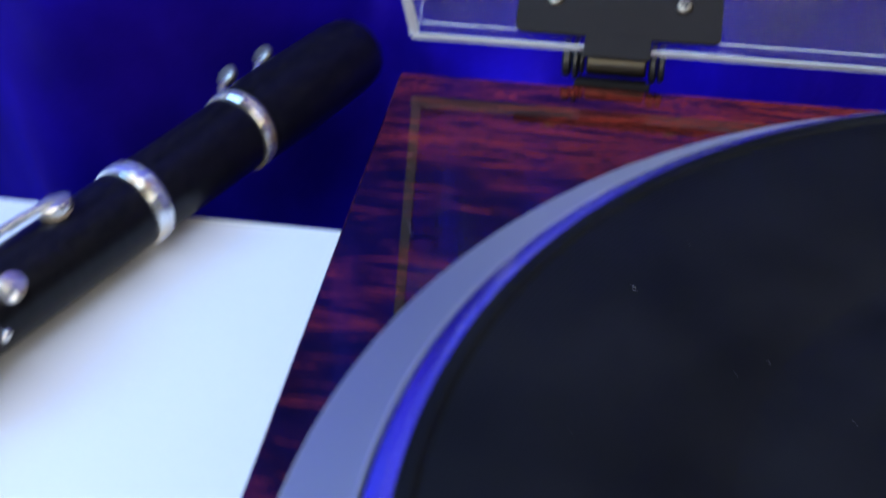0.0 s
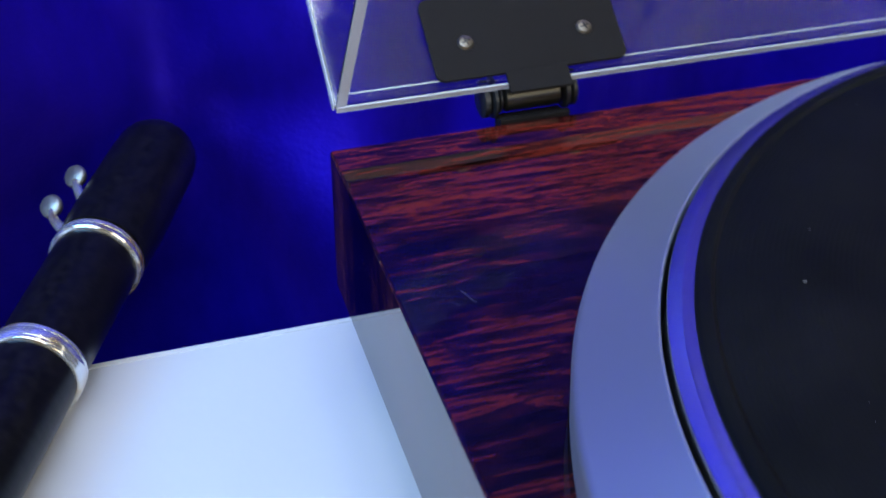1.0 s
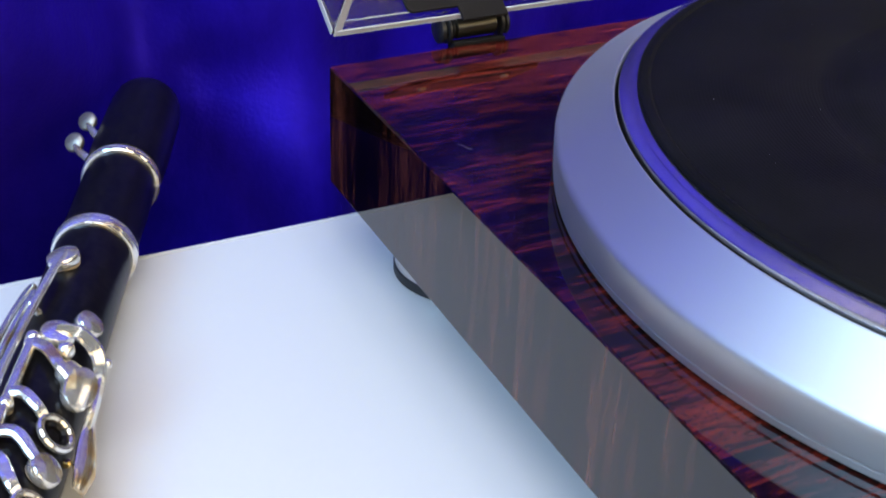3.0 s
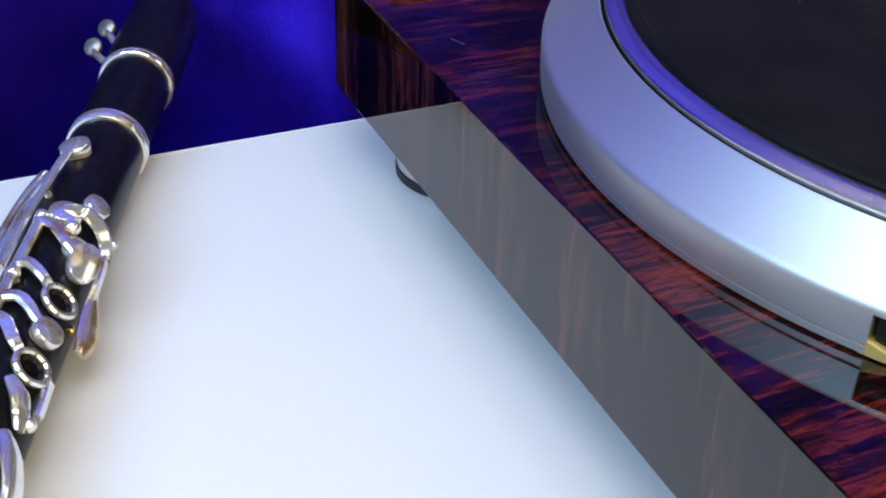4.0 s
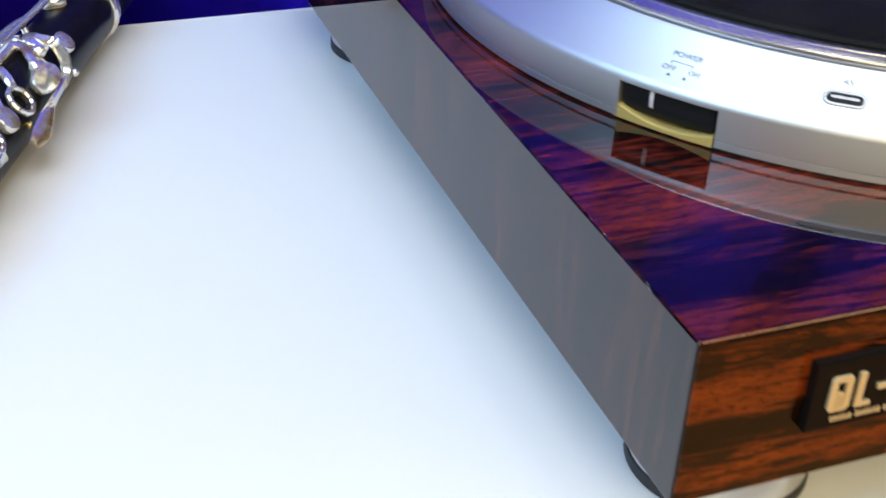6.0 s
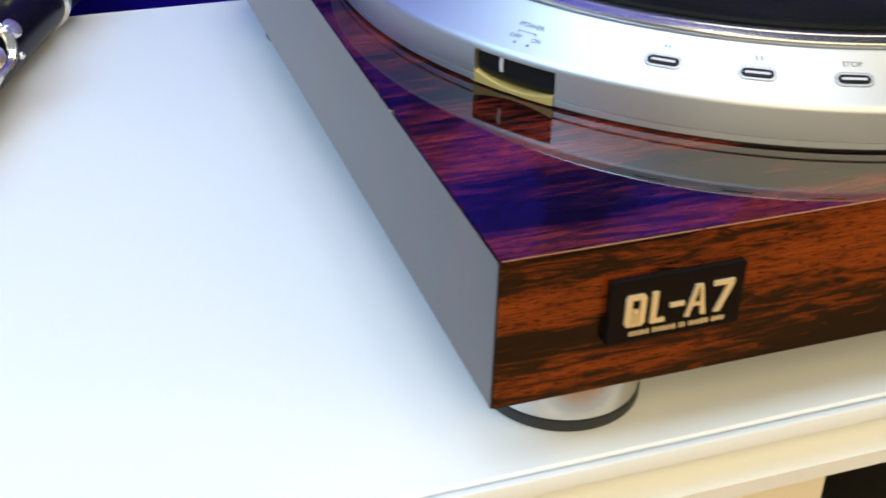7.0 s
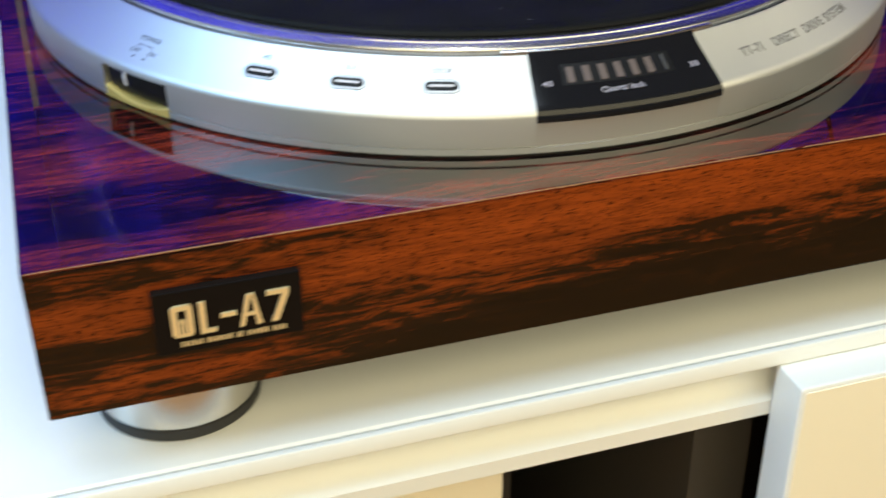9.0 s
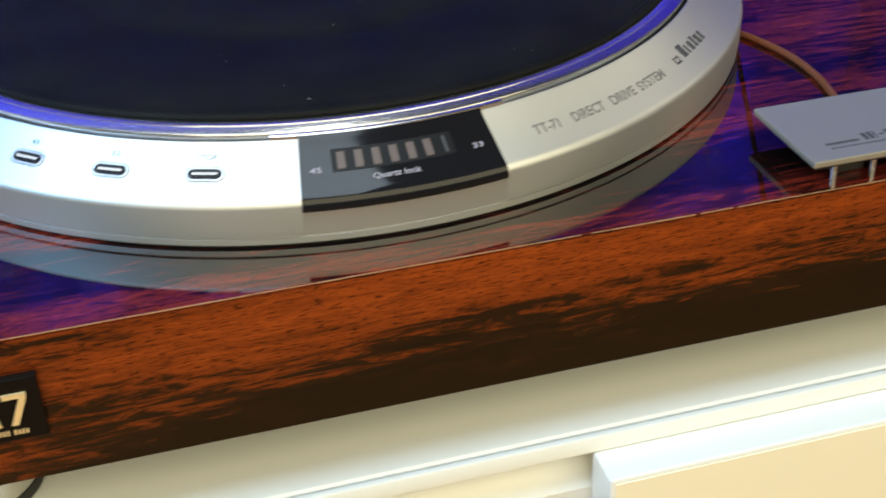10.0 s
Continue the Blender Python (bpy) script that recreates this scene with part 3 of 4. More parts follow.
def motor_unit():
    def slope(r):
        return LIP_Z - (r - LIP_R) * SLOPE

    origin = pose(CX, CY, 0)
    # sloped ring with a soft outer edge, a straight wall and a small bright bead round the opening
    low = [(0.1600, 0.0826), (0.1795, 0.0826), (0.1799, 0.0828)]
    high = [(0.1802, 0.0926), (0.1800, 0.0937), (0.1795, 0.0945), (0.1786, slope(0.1786)),
            (0.1630, slope(0.1630)), (0.1626, 0.1063), (0.1621, 0.1066), (0.1617, 0.1065), (0.1615, 0.1060), (0.1615, 0.090)]
    section = low + high
    housing = part("motor_housing", lathe(section, -140.9, -100.2, 60), SILVER, deck, "satin silver ring housing", True, origin)
    part("housing_arc", lathe(section, -79.4, 208.6, 240), SILVER, housing, "", True)
    # under the display and over the switch
    part("housing_arc", lathe([(0.1600, 0.0826), (0.1790, 0.0826), (0.1797, 0.0828), (0.1800, 0.0908), (0.1600, 0.0908)], -100.2, -79.4, 30), SILVER, housing, "", True)
    part("housing_arc", lathe([(0.1600, 0.0921), (0.1802, 0.0921)] + high, -151.4, -140.9, 20), SILVER, housing, "", True)
    part("base_flange", lathe([(0.150, 0.0798), (0.1790, 0.0798), (0.1796, 0.0800), (0.1796, 0.0820), (0.1793, 0.0822), (0.1791, 0.0822), (0.1791, 0.0826), (0.150, 0.0826)], -140.9, 208.6, 260), SILVER, housing, "thin lower lip", True)
    # black rings put in as the shade beside the platter and under the lip
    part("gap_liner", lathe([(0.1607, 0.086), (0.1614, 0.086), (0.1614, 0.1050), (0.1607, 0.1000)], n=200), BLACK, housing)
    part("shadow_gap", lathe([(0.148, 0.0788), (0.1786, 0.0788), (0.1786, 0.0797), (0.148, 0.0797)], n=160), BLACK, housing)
    # narrow bright strip behind the display
    part("rim_strip", lathe([(0.1606, 0.1062), (0.1622, 0.1062), (0.1622, 0.1077), (0.1618, 0.1080), (0.1606, 0.1080)], -103.2, -76.6, 40), POLISHED, housing, "thin polished strip behind the display", True)
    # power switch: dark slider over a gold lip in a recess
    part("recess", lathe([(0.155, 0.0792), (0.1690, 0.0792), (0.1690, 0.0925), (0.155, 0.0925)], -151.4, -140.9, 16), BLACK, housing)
    bm = bmesh.new()
    n = 24
    a0, a1 = -151.9, -141.1
    rim = []
    for i in range(n + 1):
        u = i / n
        a = radians(a0 + (a1 - a0) * u)
        top = 0.0811 + 0.0034 * (1.8 * (u - 0.56)) ** 2
        rim.append([bm.verts.new((r * math.cos(a), r * math.sin(a), z)) for r, z in ((0.1700, 0.0796), (0.1795, 0.0796), (0.1795, top - 0.0004), (0.1787, top), (0.1700, top))])
    for p, q in zip(rim, rim[1:]):
        for j in range(5):
            bm.faces.new((p[j], q[j], q[(j + 1) % 5], p[(j + 1) % 5]))
    bm.faces.new(rim[0])
    bm.faces.new(list(reversed(rim[-1])))
    switch = part("power_switch", bm, GOLD, deck, "black power slider over a gold lip", m=origin)
    part("slider", lathe([(0.1705, 0.0882), (0.1705, 0.0824), (0.1772, 0.0826), (0.1784, 0.0850), (0.1788, 0.0890), (0.1785, 0.0922), (0.1705, 0.0924)], -151.0, -141.3, 20), CAP, switch, "black ribbed slider", True)
    part("pointer", lathe([(0.1765, 0.0845), (0.1774, 0.0845), (0.1788, 0.0862), (0.1793, 0.0890), (0.1789, 0.0923), (0.1768, 0.0923)], -148.1, -147.7, 2), PALE, switch, "white pointer line")
    for t, a, r, s, w in (("POWER", -146.05, 0.1696, 0.0019, 0.0096), ("OFF", -147.3, 0.1741, 0.0017, 0.0044), ("ON", -144.6, 0.1741, 0.0017, 0.0034)):
        lettering("lettering", t, s, 0.00003, INK, housing, origin.inverted() @ on_cone(a, r, 0.00006), w)
    br = on_cone(-146.2, 0.1720, 0.0)
    plain([(-0.0035, 0.0035, -0.0001, 0.0001, 0, 0.0001), (-0.0035, -0.0033, -0.0010, 0, 0, 0.0001), (0.0033, 0.0035, -0.0010, 0, 0, 0.0001)], "bracket_mark", INK, housing, origin.inverted() @ br)
    for a in (-146.95, -145.25):
        dot = bmesh.new()
        bmesh.ops.create_cone(dot, cap_ends=True, segments=3, radius1=0.00075, radius2=0.00075, depth=0.0001)
        part("arrow_mark", dot, INK, housing, m=origin.inverted() @ on_cone(a, 0.1762, 0.00005))
    # three push buttons
    for a, word, w in ((-130.05, "45", 0.0030), (-120.0, "33", 0.0030), (-109.85, "STOP", 0.0063)):
        m = on_cone(a, 0.1712, 0.0)
        bezel = part("push_button", capsule(0.0122, 0.0050, -0.001, 0.0003, 0.0002), SILVER, deck, "small oval push button with a bright rim", True, m)
        part("seat_ring", capsule(0.0125, 0.0053, -0.001, 0.0001), BLACK, bezel)
        part("key_cap", capsule(0.0106, 0.0035, 0.0001, 0.0006, 0.0003), CAP, bezel, "black key cap", True)
        part("key_line", capsule(0.0080, 0.0008, 0.0005, 0.00072), PALE, bezel, "pale line")
        lettering("lettering", word, 0.0019, 0.00003, INK, housing, origin.inverted() @ on_cone(a, 0.1663, 0.00006), w)
    # display window: a black glossy block with rounded upper and lower edges
    top = [(0.1600, 0.1066), (0.1604, 0.1077), (0.1612, 0.1080), (0.1621, 0.1076), (0.1632, slope(0.1632) + 0.0003), (0.1782, slope(0.1782) + 0.0003), (0.1796, 0.0950), (0.1804, 0.0938), (0.1806, 0.0926), (0.1806, 0.0910), (0.1700, 0.0910), (0.1600, 0.0940)]
    disp = part("display", lathe(top, -100.2, -79.4, 48), GLOSSBLACK, deck, "glossy black display window with unlit bars", True, origin)
    part("display_surround", lathe([(0.1660, slope(0.1660) + 0.0002), (0.1727, slope(0.1727) + 0.0002), (0.1727, slope(0.1727) + 0.0004), (0.1660, slope(0.1660) + 0.0004)], -96.9, -83.9, 24), CAP, disp, "darker field behind the bars")
    for i in range(7):
        a = -95.9 + 1.85 * i
        wide = 0.42 if i < 6 else 0.18
        part("segment", lathe([(0.1671, slope(0.1671) + 0.0003), (0.1720, slope(0.1720) + 0.0003), (0.1720, slope(0.1720) + 0.0006), (0.1671, slope(0.1671) + 0.0006)], a - wide, a + wide, 3), SEGMENT if i < 6 else INK, disp)
    for word, a, r, size, w in (("Quartz lock", -90.5, 0.1751, 0.0024, 0.0150), ("45", -98.6, 0.1717, 0.0019, 0.0036), ("33", -81.4, 0.1717, 0.0019, 0.0034)):
        lettering("lettering", word, size, 0.00003, DIM, disp, origin.inverted() @ on_cone(a, r, 0.00045), w, bold=0.00004)
    # rim lettering, word by word along the curve
    for word, a, w in (("TT-71", -73.0, 0.0100), ("DIRECT", -67.2, 0.0140), ("DRIVE", -61.7, 0.0122), ("SYSTEM", -56.45, 0.0150)):
        lettering("lettering", word, 0.0038, 0.00003, FAINT, housing, origin.inverted() @ on_cone(a, 0.1720, 0.00006), w, bold=0.00010)
    # maker's mark as plain shapes
    mk = on_cone(-50.2, 0.1713, 0.0)
    plain([(-0.0018, 0.0018, -0.0020, -0.0012, 0, 0.0001), (-0.0018, -0.0010, -0.0012, 0.0012, 0, 0.0001), (-0.0002, 0.0018, 0.0002, 0.0010, 0, 0.0001), (0.0008, 0.0016, -0.0010, 0.0002, 0, 0.0001)], "maker_mark", INK, housing, origin.inverted() @ mk)
    for i, (h, w) in enumerate(((0.0054, 0.0032), (0.0040, 0.0012), (0.0040, 0.0024), (0.0048, 0.0017), (0.0040, 0.0026), (0.0040, 0.0018))):
        a = -48.1 + 1.15 * i
        plain([(-w / 2, w / 2, -0.0022, -0.0022 + h, 0, 0.0001)], "maker_mark", INK, housing, origin.inverted() @ on_cone(a, 0.1708, 0.0))
    # platter and mat
    plat = part("platter", disc([(0, 0.086), (0.1598, 0.086), (0.1602, 0.1058), (0.1604, 0.1076), (0.1602, 0.1081), (0.1597, 0.1084), (0.1572, 0.1093), (0.1571, 0.1096), (0.1546, 0.1100), (0, 0.1100)], 240), POLISHED, deck, "polished metal platter", True, origin)
    mat_sec = [(0, 0.1102), (0.1542, 0.1102), (0.1546, 0.1107), (0.1543, 0.1114), (0.1535, 0.1119), (0.1512, 0.1121), (0.1506, 0.1117), (0.1502, 0.1113), (0.1494, 0.1113), (0.1488, 0.1116),
               (0.0965, 0.1115), (0.0955, 0.1109), (0.0935, 0.1108), (0.0860, 0.1108), (0.0850, 0.1112), (0.0520, 0.1112), (0.0510, 0.1106), (0, 0.1106)]
    part("mat", disc(mat_sec, 200), RUBBER, plat, "black grooved rubber mat", True)
    # lint on the mat and along the platter's edge
    rnd = random.Random(21)
    bm = bmesh.new()
    for i in range(110):
        a = rnd.uniform(0, 360) if i < 60 else rnd.uniform(-165, -95)
        r, z = (rnd.uniform(0.03, 0.146), 0.1116) if i < 60 else (rnd.uniform(0.1597, 0.1603), 0.1082)
        size = rnd.uniform(0.00008, 0.0002)
        long = size * rnd.choice((1, 1, 2, 6)) if i < 60 else size * rnd.choice((1, 2, 3))
        m = Matrix.Translation((r * math.cos(radians(a)), r * math.sin(radians(a)), z)) @ Matrix.Rotation(rnd.uniform(0, 6.28), 4, "Z")
        bmesh.ops.create_cube(bm, size=1, matrix=m @ Matrix.Diagonal((long, size, 0.0001, 1)))
    tagged(part("lint", bm, LINT, plat, "pale specks of lint"), kind="stuff")


def plate(x0, x1, z0, z1, r, y0, y1, n=6):
    """An upright plate with rounded corners, between y0 and y1."""
    bm = bmesh.new()
    line = []
    for cx, cz, a in ((x1 - r, z0 + r, -90), (x1 - r, z1 - r, 0), (x0 + r, z1 - r, 90), (x0 + r, z0 + r, 180)):
        line += [(cx + r * math.cos(radians(a + 90 * i / n)), cz + r * math.sin(radians(a + 90 * i / n))) for i in range(n + 1)]
    a = [bm.verts.new((x, y0, z)) for x, z in line]
    b = [bm.verts.new((x, y1, z)) for x, z in line]
    bm.faces.new(a)
    bm.faces.new(list(reversed(b)))
    for i in range(len(a)):
        bm.faces.new((a[i], b[i], b[(i + 1) % len(a)], a[(i + 1) % len(a)]))
    return bm


def lid():
    """The clear cover, tipped open about the back edge."""
    h, d, w, t, tip = 0.068, 0.392, 0.470, 0.0032, 56.0
    # in the lid's own frame the back wall rises along z at y = 0 and the cover runs forward along -y
    m = Matrix.Translation((0.0030, 0.4040, 0.0898)) @ Matrix.Rotation(-radians(tip), 4, "X")
    lid_ob = part("dust_cover", box(0, w, -t, 0, 0, h, 0.0008), ACRYLIC, deck, "clear acrylic cover tipped open", False, m)
    part("side_wall", box(0, t, -d, -t - 0.0001, 0, h, 0.0008), ACRYLIC, lid_ob)
    part("side_wall", box(w - t, w, -d, -t - 0.0001, 0, h, 0.0008), ACRYLIC, lid_ob)
    part("front_wall", box(t + 0.0001, w - t - 0.0001, -d, -d + t, 0, h, 0.0008), ACRYLIC, lid_ob)
    part("cover_panel", box(0, w, -d, 0, h + 0.0001, h + t, 0.0008), ACRYLIC, lid_ob)
    part("rim_edge", box(0.0004, w - 0.0004, -t, 0.0, -0.0008, -0.0001, 0.0003), RIM, lid_ob, "acrylic rim whitened for the light in its edge")
    part("rim_edge", box(0.0, t, -0.11, -t - 0.0004, -0.0008, -0.0001, 0.0003), RIM, lid_ob)
    part("rim_line", box(0.0035, w - 0.0035, -t - 0.0003, -t, 0.0034, 0.0037), RIM, lid_ob, "thin bright line above the rim")
    part("rim_edge", box(-0.0006, -0.0001, -t, 0.0, 0.0004, h, 0.0002), RIM, lid_ob)
    for o in (lid_ob, *lid_ob.children):
        o.visible_shadow = False
    # hinge
    hinge = part("hinge", plate(0.0328, 0.0962, 0.0026, 0.0318, 0.0028, -t - 0.0014, -t - 0.0001), HINGE, deck, "black steel lid hinge", False, m)
    for x in (0.0446, 0.0843):
        s = part("screw", disc([(0, 0), (0.0026, 0), (0.0026, 0.0004), (0.0021, 0.0011), (0.0010, 0.0014), (0, 0.0014)], 24), SCREW, hinge, "round cross-head screw", True, pose(x, -t - 0.0014, 0.0148, 90, 0, 0))
        for q in (20, 110):
            s2 = box(-0.0014, 0.0014, -0.0003, 0.0003, 0.0010, 0.00145)
            part("screw_slot", s2, BLACK, hinge, m=pose(x, -t - 0.0014, 0.0148, 90, 0, 0) @ pose(0, 0, 0, 0, 0, q))
    part("arm", box(0.0548, 0.0753, -t - 0.0015, -t - 0.0001, -0.0045, 0.0036, 0.0004), HINGE, hinge)
    base = part("hinge_base", box(0.0555, 0.0790, 0.4005, 0.4030, 0.045, 0.0800, 0.0004), HINGE, deck, "black hinge bracket behind the plinth")

    def drum(x0, x1, r, mat, name, label=""):
        bm = disc([(0, x0), (r * 0.8, x0), (r, x0 + 0.0006), (r, x1 - 0.0006), (r * 0.8, x1), (0, x1)], 32)
        part(name, bm, mat, base, label, True, Matrix.Translation((0, 0.4092, 0.0835)) @ Matrix.Rotation(radians(90), 4, "Y"))

    drum(0.0585, 0.0775, 0.0048, BARREL, "barrel", "dark bronze hinge barrel")
    drum(0.0510, 0.0538, 0.0058, BLACK, "collar")
    drum(0.0542, 0.0562, 0.0064, BLACK, "collar")
    drum(0.0564, 0.0580, 0.0050, BLACK, "collar")
    drum(0.0782, 0.0806, 0.0062, BLACK, "collar")
    drum(0.0809, 0.0832, 0.0056, BLACK, "collar")
    part("strap", box(0.0560, 0.0780, 0.4030, 0.4080, 0.0740, 0.0785, 0.0006), HINGE, base)


def arm_plate():
    p = part("tonearm_plate", box(0.3205, 0.4450, 0.0015, 0.0430, 0.0868, 0.0890, 0.0004), BRUSHED, deck, "brushed silver plate raised on posts")
    part("underplate", box(0.3225, 0.4430, 0.0035, 0.0410, 0.0850, 0.0867, 0.0003), BLACK, p)
    for x in (0.331, 0.345):
        part("post", disc([(0, 0.0791), (0.0012, 0.0791), (0.0012, 0.0850), (0, 0.0850)], 16), POLISHED, p, "", True, pose(x, 0.0065, 0))
    part("block", box(0.3325, 0.3435, 0.0090, 0.020, 0.0791, 0.0850, 0.0004), BLACK, p)
    bars = [(0.3300 + 0.0011 * i, 0.3308 + 0.0011 * i, 0.0105, 0.0120, 0.0890, 0.08905) for i in range(11)]
    plain(bars, "small_print", INK, p)
    plain([(0.3440, 0.3453, 0.0105, 0.0150, 0.0890, 0.08905), (0.3460, 0.3473, 0.0105, 0.0150, 0.0890, 0.08905), (0.3480, 0.3486, 0.0105, 0.0150, 0.0890, 0.08905), (0.3500, 0.3515, 0.0122, 0.0130, 0.0890, 0.08905), (0.3525, 0.3545, 0.0105, 0.0150, 0.0890, 0.08905)], "small_print", INK, p)
    plain([(0.3305 + 0.0013 * i, 0.3312 + 0.0013 * i, 0.0078, 0.0088, 0.0890, 0.08905) for i in range(16)], "small_print", INK, p)


def cord():
    # a brown tube laid where the lacquer shows a curved orange reflection
    line = [(0.350, 0.134, 0.0802), (0.357, 0.120, 0.0802), (0.3632, 0.098, 0.0802), (0.3640, 0.078, 0.0802), (0.3610, 0.058, 0.0802), (0.3560, 0.042, 0.0802)]
    part("cord", tube(line, 0.0014, 8), material("brown_reflection", (0.12, 0.034, 0.008), 0.6), deck, "thin brown arc drawn for a reflection in the lacquer", True)
    part("stud", disc([(0, 0.0791), (0.0012, 0.0791), (0.0012, 0.0800), (0.0006, 0.0805), (0, 0.0805)], 16), SCREW, deck, "tiny steel stud", True, pose(0.351, 0.121, 0))


plinth()
feet()
badge()
motor_unit()
lid()
arm_plate()
cord()

# ---- clarinet lying across the table's back edge ----
turn = math.degrees(math.atan2(-0.399, 0.917))
clar = thing("clarinet", "black clarinet with nickel keys lying on the white top", "clarinet", pose(-0.2283, 0.0994, 0.0168, 0, 0, turn))
ALONG = pose(0, 0, 0, -90, 0, 0)


def turned(name, prof, mat, parent, label="", n=48):
    """Turned about the clarinet's axis: prof is (distance along, radius)."""
    sec = [(0, prof[0][0])] + [(r, s) for s, r in prof] + [(0, prof[-1][0])]
    return part(name, disc(sec, n), mat, parent, label, True, ALONG)


def clarinet():
    lower = turned("lower_joint", [(0.03, 0.0138), (0.031, 0.0143), (0.3219, 0.0150), (0.3223, 0.0146)], EBONY, clar, "black wooden joint")
    turned("upper_joint", [(0.3294, 0.0140), (0.3298, 0.0149), (0.3820, 0.0151), (0.3824, 0.0145)], EBONY, clar)
    turned("barrel", [(0.3884, 0.0148), (0.3889, 0.0160), (0.3965, 0.0165), (0.4100, 0.0168), (0.4400, 0.0165), (0.4520, 0.0162), (0.4580, 0.0155), (0.4615, 0.0138), (0.4630, 0.0110), (0.4634, 0.006)], EBONY, clar, "rounded black end piece")
    turned("ring", [(0.3222, 0.0150), (0.3224, 0.0159), (0.3229, 0.0163), (0.3236, 0.0164), (0.3241, 0.0161), (0.3246, 0.0164), (0.3272, 0.0165), (0.3277, 0.0162), (0.3282, 0.0164), (0.3292, 0.0162), (0.3296, 0.0150)], NICKEL, clar, "bright grooved metal ring")
    turned("ring", [(0.3822, 0.0148), (0.3824, 0.0160), (0.3829, 0.0165), (0.3844, 0.0166), (0.3849, 0.0163), (0.3854, 0.0166), (0.3868, 0.0165), (0.3873, 0.0150), (0.3885, 0.0148)], NICKEL, clar, "bright ribbed metal ring")

    def facing(p, toward=None):
        """Frame at p on the body, z pointing away from the axis."""
        z = Vector((p[0], 0, p[2])).normalized() if toward is None else Vector(toward).normalized()
        y = Vector((0, 1, 0))
        x = y.cross(z).normalized()
        y = z.cross(x)
        return Matrix.Translation(p) @ Matrix((x, y, z)).transposed().to_4x4()

    def cup(p, r, parent=clar, oval=1.0, toward=None):
        """A padded key cup."""
        prof = [(0, -0.0012), (r * 0.96, -0.0012), (r, -0.0006), (r, 0.0018), (r * 0.95, 0.0023), (r * 0.6, 0.0027), (0, 0.0030)]
        c = part("key_cup", disc(prof, 28), NICKEL, parent, "", True, facing(p, toward) @ Matrix.Diagonal((1, oval, 1, 1)))
        part("pad", disc([(0, -0.0030), (r * 0.86, -0.0030), (r * 0.9, -0.0013), (0, -0.0013)], 20), PADMAT, c, "tan key pad", True)
        return c

    def ring_key(p, r):
        """An open finger ring round a tone hole."""
        bm = lathe([(r * 0.72, -0.0008), (r, -0.0010), (r * 1.03, 0.0002), (r * 0.95, 0.0010), (r * 0.78, 0.0010), (r * 0.70, 0.0002)], n=32)
        k = part("ring_key", bm, NICKEL, clar, "open finger ring", True, facing(p))
        part("tone_hole", lathe([(r * 0.42, -0.0035), (r * 0.64, -0.0035), (r * 0.64, -0.0003), (r * 0.58, 0.0001), (r * 0.46, -0.0008)], n=24), EBONY, k, "", True)
        return k

    def post(x, s, z, r=0.0017):
        """A pillar with a round head, standing on the body."""
        d = Vector((x, 0, z)).normalized()
        bm = tube([Vector((0, s, 0)) + d * 0.0135, Vector((x, s, z)) * 1.0 - d * 0.0], [0.0016, 0.0011], 10)
        p = part("post", bm, NICKEL, clar, "", True)
        part("post_head", ball_mesh(r * 1.35), NICKEL, p, "", True, Matrix.Translation((x, s, z)))

    def ball_mesh(r):
        bm = bmesh.new()
        bmesh.ops.create_uvsphere(bm, u_segments=16, v_segments=10, radius=r)
        return bm

    def lever(points, radii, flat=0.45, name="lever", face=None):
        """A forged flat strap with chamfered edges, its face turned away from the body."""
        bm = bmesh.new()
        fine, fr = smooth_line(points, radii)
        loops = []
        for i, p in enumerate(fine):
            d = (fine[min(i + 1, len(fine) - 1)] - fine[max(i - 1, 0)]).normalized()
            out = Vector((p.x * 0.8, 0, p.z)).normalized() if face is None else Vector(face).normalized()
            side = d.cross(out).normalized()
            up = side.cross(d)
            w, h = fr[i], min(fr[i] * flat, 0.0011)
            shape = ((-0.8, -1.0), (0.8, -1.0), (1.0, -0.6), (1.0, 0.25), (0.62, 1.0), (-0.62, 1.0), (-1.0, 0.25), (-1.0, -0.6))
            loops.append([bm.verts.new(p + w * a * side + h * b * up) for a, b in shape])
        for p, q in zip(loops, loops[1:]):
            for j in range(8):
                bm.faces.new((p[j], q[j], q[(j + 1) % 8], p[(j + 1) % 8]))
        bm.faces.new(loops[0])
        bm.faces.new(list(reversed(loops[-1])))
        return part(name, bm, NICKEL, clar, "", True)

    # two trill knobs beside the end piece
    for s, x, z in ((0.4054, -0.0222, 0.0072), (0.4257, -0.0204, 0.0075)):
        stem = part("knob_stem", tube([(-0.0145, s - 0.0120, 0.0058), (x * 0.86, s - 0.0075, z * 0.95), (x * 0.97, s - 0.003, z), (x, s, z)], [0.0019, 0.0017, 0.0015, 0.0014], 10), NICKEL, clar, "", True)
        d = Vector((x, 0.0, z)).normalized()
        part("knob", disc([(0, -0.0012), (0.0036, -0.0010), (0.0042, 0.0000), (0.0045, 0.0012), (0.0041, 0.0021), (0.0032, 0.0026), (0, 0.0027)], 32), DULL, stem, "round flat-topped knob", True, facing((x, s, z), (-0.30, -0.65, 0.70)))
    # side levers and long register key
    cup((-0.0035, 0.2950, 0.0163), 0.0060)
    lever([(-0.0030, 0.2975, 0.0193), (-0.0036, 0.2920, 0.0195), (-0.0052, 0.278, 0.0192), (-0.0072, 0.2557, 0.0184), (-0.0086, 0.232, 0.0180), (-0.0092, 0.2128, 0.0178)], [0.0004, 0.0015, 0.0016, 0.0014, 0.0014, 0.0018], 0.8)
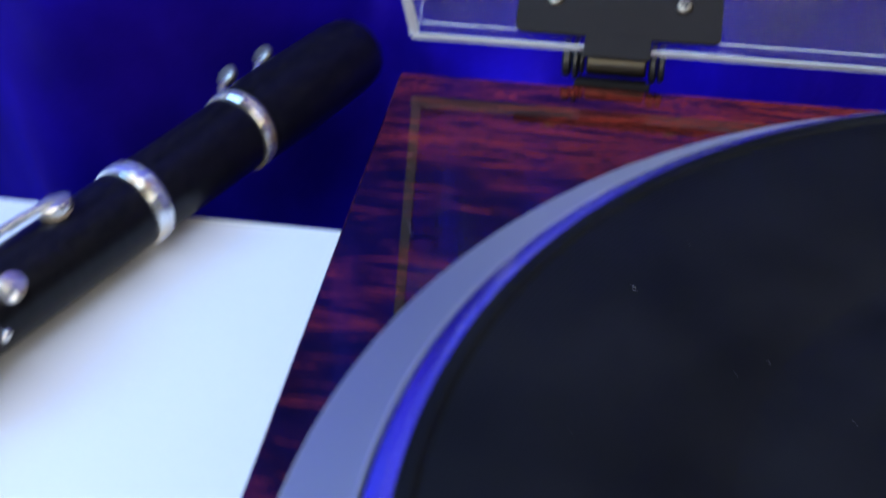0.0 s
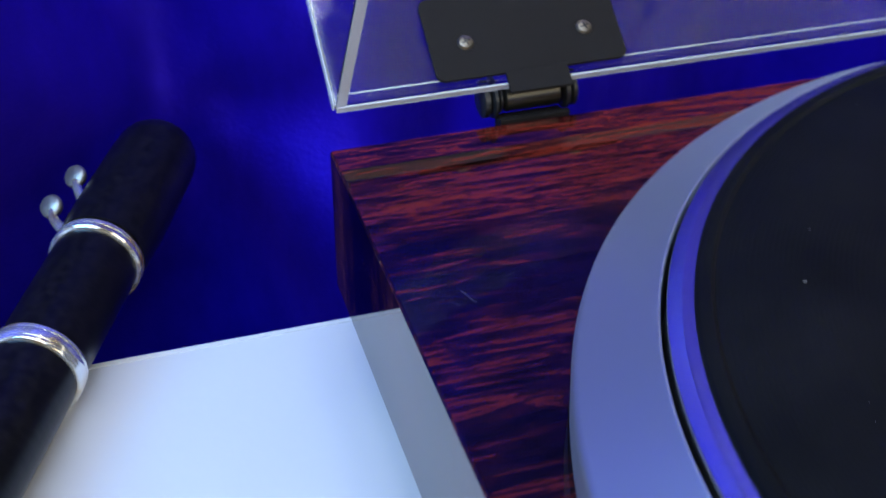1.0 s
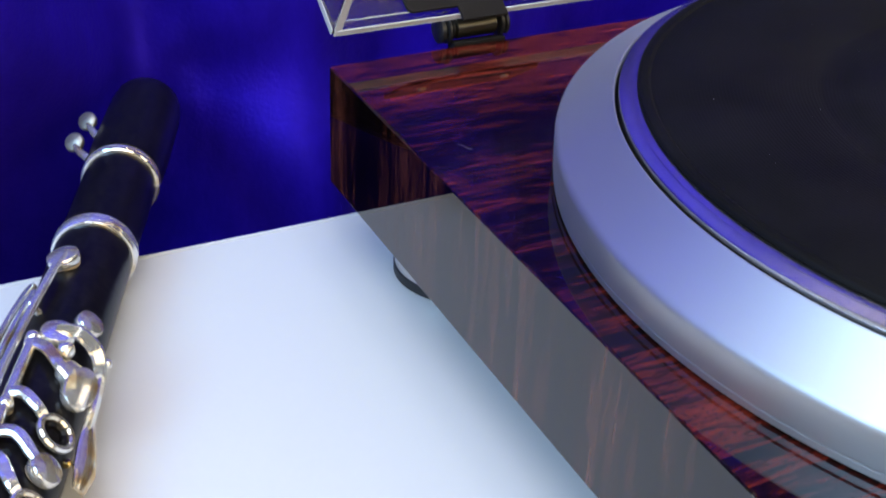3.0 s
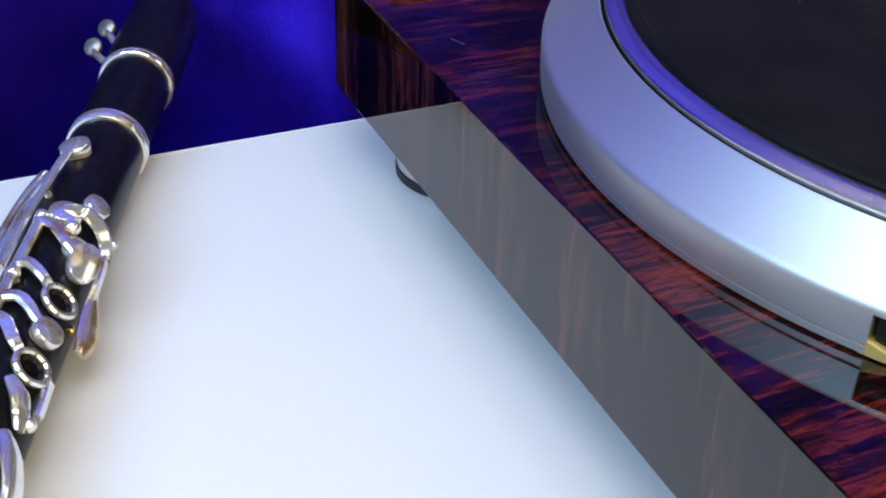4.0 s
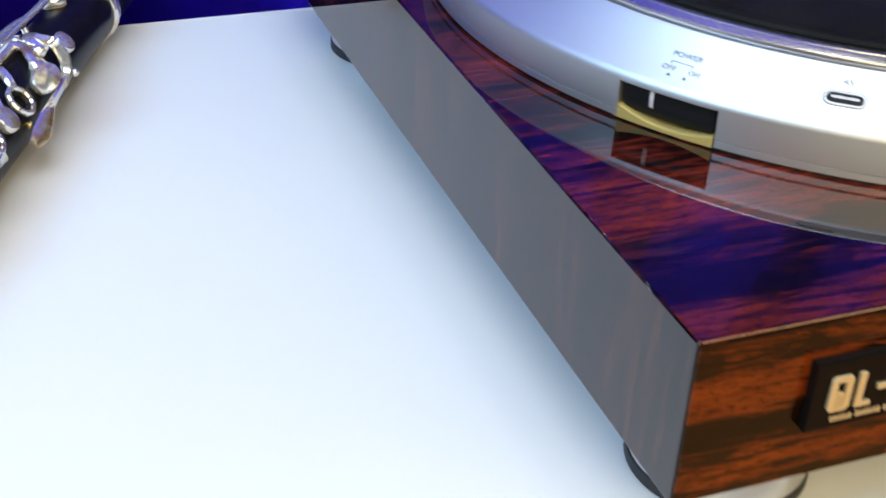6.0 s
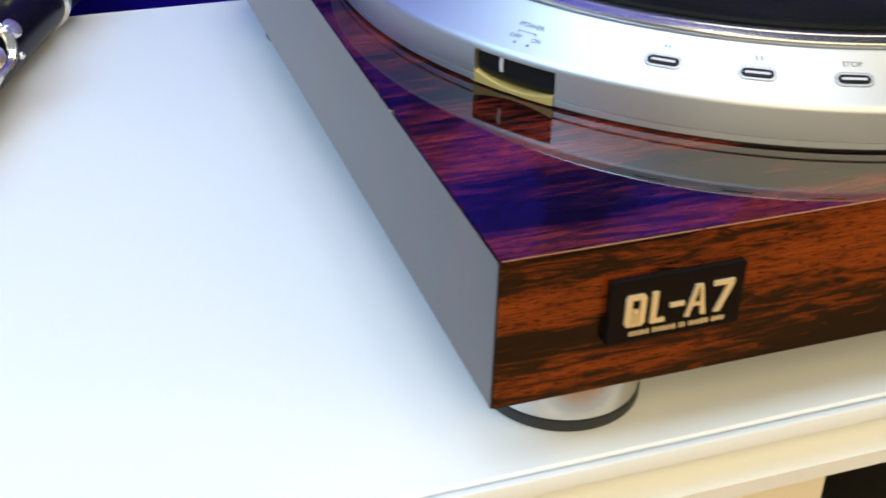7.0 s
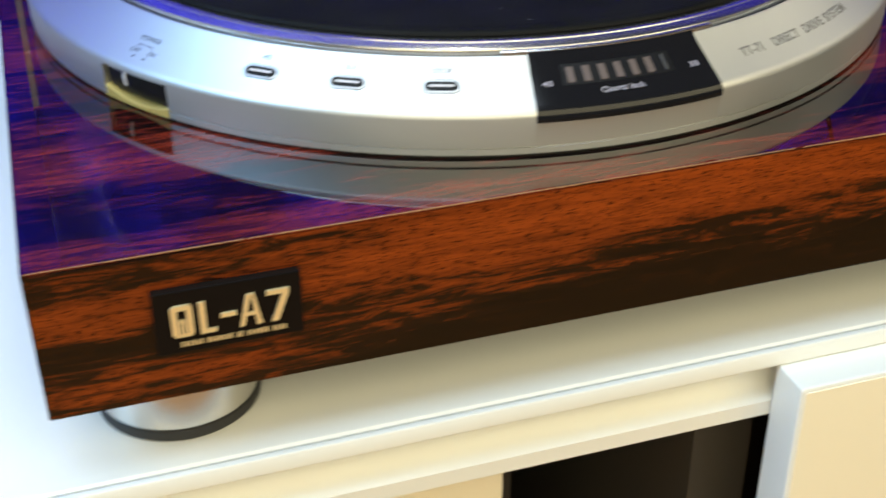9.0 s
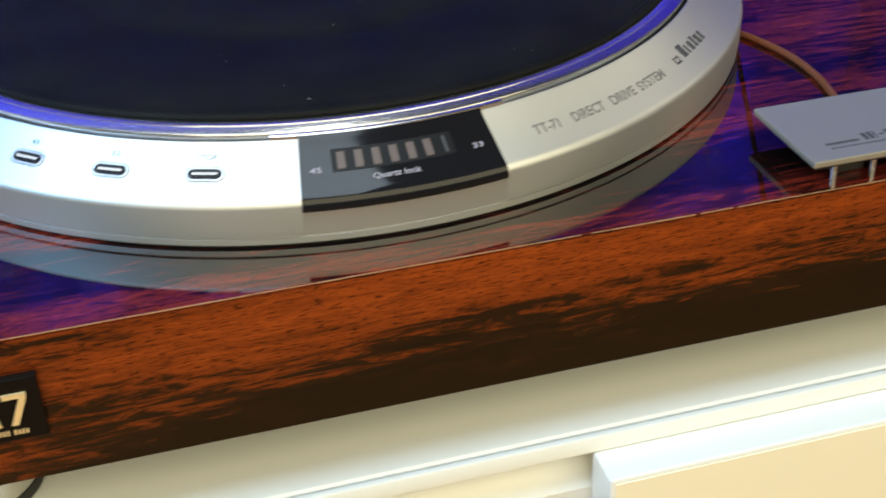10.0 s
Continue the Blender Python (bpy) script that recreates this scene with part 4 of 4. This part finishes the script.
    lever([(-0.0125, 0.2830, 0.0125), (-0.0140, 0.268, 0.0145), (-0.0158, 0.2496, 0.0140), (-0.0172, 0.220, 0.0120)], [0.0016, 0.0011, 0.0011, 0.0016], 0.8, "lever", (-0.35, -0.2, 0.9))
    lever([(-0.0100, 0.2760, 0.0146), (-0.0114, 0.255, 0.0158), (-0.0126, 0.230, 0.0155), (-0.0132, 0.205, 0.0148)], [0.0014, 0.0011, 0.0011, 0.0014], 0.8, "lever", (-0.2, -0.2, 0.95))
    post(-0.0080, 0.2650, 0.0170)
    # long rod with its post heads
    part("rod", tube([(-0.0030, 0.2440, 0.0175), (-0.0034, 0.2230, 0.0175), (-0.0038, 0.2020, 0.0175), (-0.0042, 0.1500, 0.0175), (-0.0045, 0.100, 0.0175)], 0.0019, 12), NICKEL, clar, "long bright rod", True)
    for s in (0.2445, 0.2100, 0.1780, 0.1480):
        post(-0.0030 - (0.2445 - s) * 0.015, s, 0.0175, 0.0020)
    # cluster by the bridge
    cup((0.0040, 0.2480, 0.0160), 0.0058)
    lever([(0.0040, 0.2482, 0.0188), (0.0105, 0.2476, 0.0178), (0.0160, 0.2455, 0.0130), (0.0182, 0.2412, 0.0072), (0.0182, 0.2345, 0.0040)], [0.0016, 0.0024, 0.0027, 0.0022, 0.0020], 0.5, "lever", (0.35, -0.45, 0.82))
    cup((0.0108, 0.2610, 0.0110), 0.0050)
    post(0.0087, 0.2385, 0.0170, 0.0022)
    lever([(-0.0040, 0.2430, 0.0180), (0.0030, 0.2380, 0.0185), (0.0085, 0.2310, 0.0165), (0.0125, 0.2275, 0.0135)], [0.0024, 0.0022, 0.0022, 0.0024], 0.6)
    cup((0.0145, 0.2255, 0.0108), 0.0056, oval=1.42, toward=(0.62, -0.30, 0.72))
    cup((0.0105, 0.2320, 0.0120), 0.0048)
    post(0.0185, 0.2500, 0.0030, 0.0014)
    # spatula down the flank
    lever([(0.0182, 0.2430, 0.0050), (0.0190, 0.2270, 0.0046), (0.0182, 0.2170, 0.0020)], [0.0018, 0.0017, 0.0020], 0.7)
    lever([(0.0182, 0.2200, 0.0028), (0.0192, 0.2100, 0.0010), (0.0200, 0.2000, -0.0008), (0.0196, 0.1925, -0.0016)], [0.0014, 0.0034, 0.0040, 0.0022], 0.35, "spatula", (0.62, -0.62, 0.48))
    part("screw", disc([(0, 0), (0.0014, 0), (0.0015, 0.0016), (0.0010, 0.0022), (0, 0.0022)], 16), BRASS, clar, "small brass screw", True, facing((0.0147, 0.1992, 0.0030)))
    # finger rings, cups and their arms
    for s, a in ((0.2040, 0.2152), (0.1700, 0.1850)):
        ring_key((0.0122, s, 0.0112), 0.0068)
        lever([(-0.0040, a, 0.0180), (0.0010, a - 0.001, 0.0190), (0.0060, s + 0.006, 0.0170), (0.0085, s + 0.0035, 0.0142)], [0.0023, 0.0021, 0.0020, 0.0018], 0.55)
    cup((0.0120, 0.1868, 0.0108), 0.0054)
    lever([(-0.0030, 0.1970, 0.0180), (0.0035, 0.1955, 0.0185), (0.0095, 0.1890, 0.0150), (0.0125, 0.1860, 0.0130)], [0.0023, 0.0022, 0.0019, 0.0004], 0.6)
    lever([(0.0085, 0.1610, 0.0150), (0.0125, 0.1560, 0.0120), (0.0140, 0.1500, 0.0095), (0.0145, 0.1450, 0.0080)], [0.0016, 0.0032, 0.0030, 0.0016], 0.4, "spatula")
    lever([(0.0165, 0.1700, 0.0050), (0.0172, 0.1620, 0.0056), (0.0172, 0.1540, 0.0052)], [0.0024, 0.0016, 0.0018], 0.8)
    post(0.0158, 0.1500, 0.0060, 0.0018)
    lever([(0.0120, 0.1420, 0.0110), (0.0160, 0.1330, 0.0090), (0.0188, 0.1230, 0.0065), (0.0180, 0.1150, 0.0050)], [0.0016, 0.0040, 0.0042, 0.0022], 0.35, "spatula")
    cup((0.0060, 0.1280, 0.0160), 0.0068)
    cup((0.0040, 0.0980, 0.0165), 0.0075)
    ring_key((-0.0010, 0.150, 0.0170), 0.0066)


clarinet()
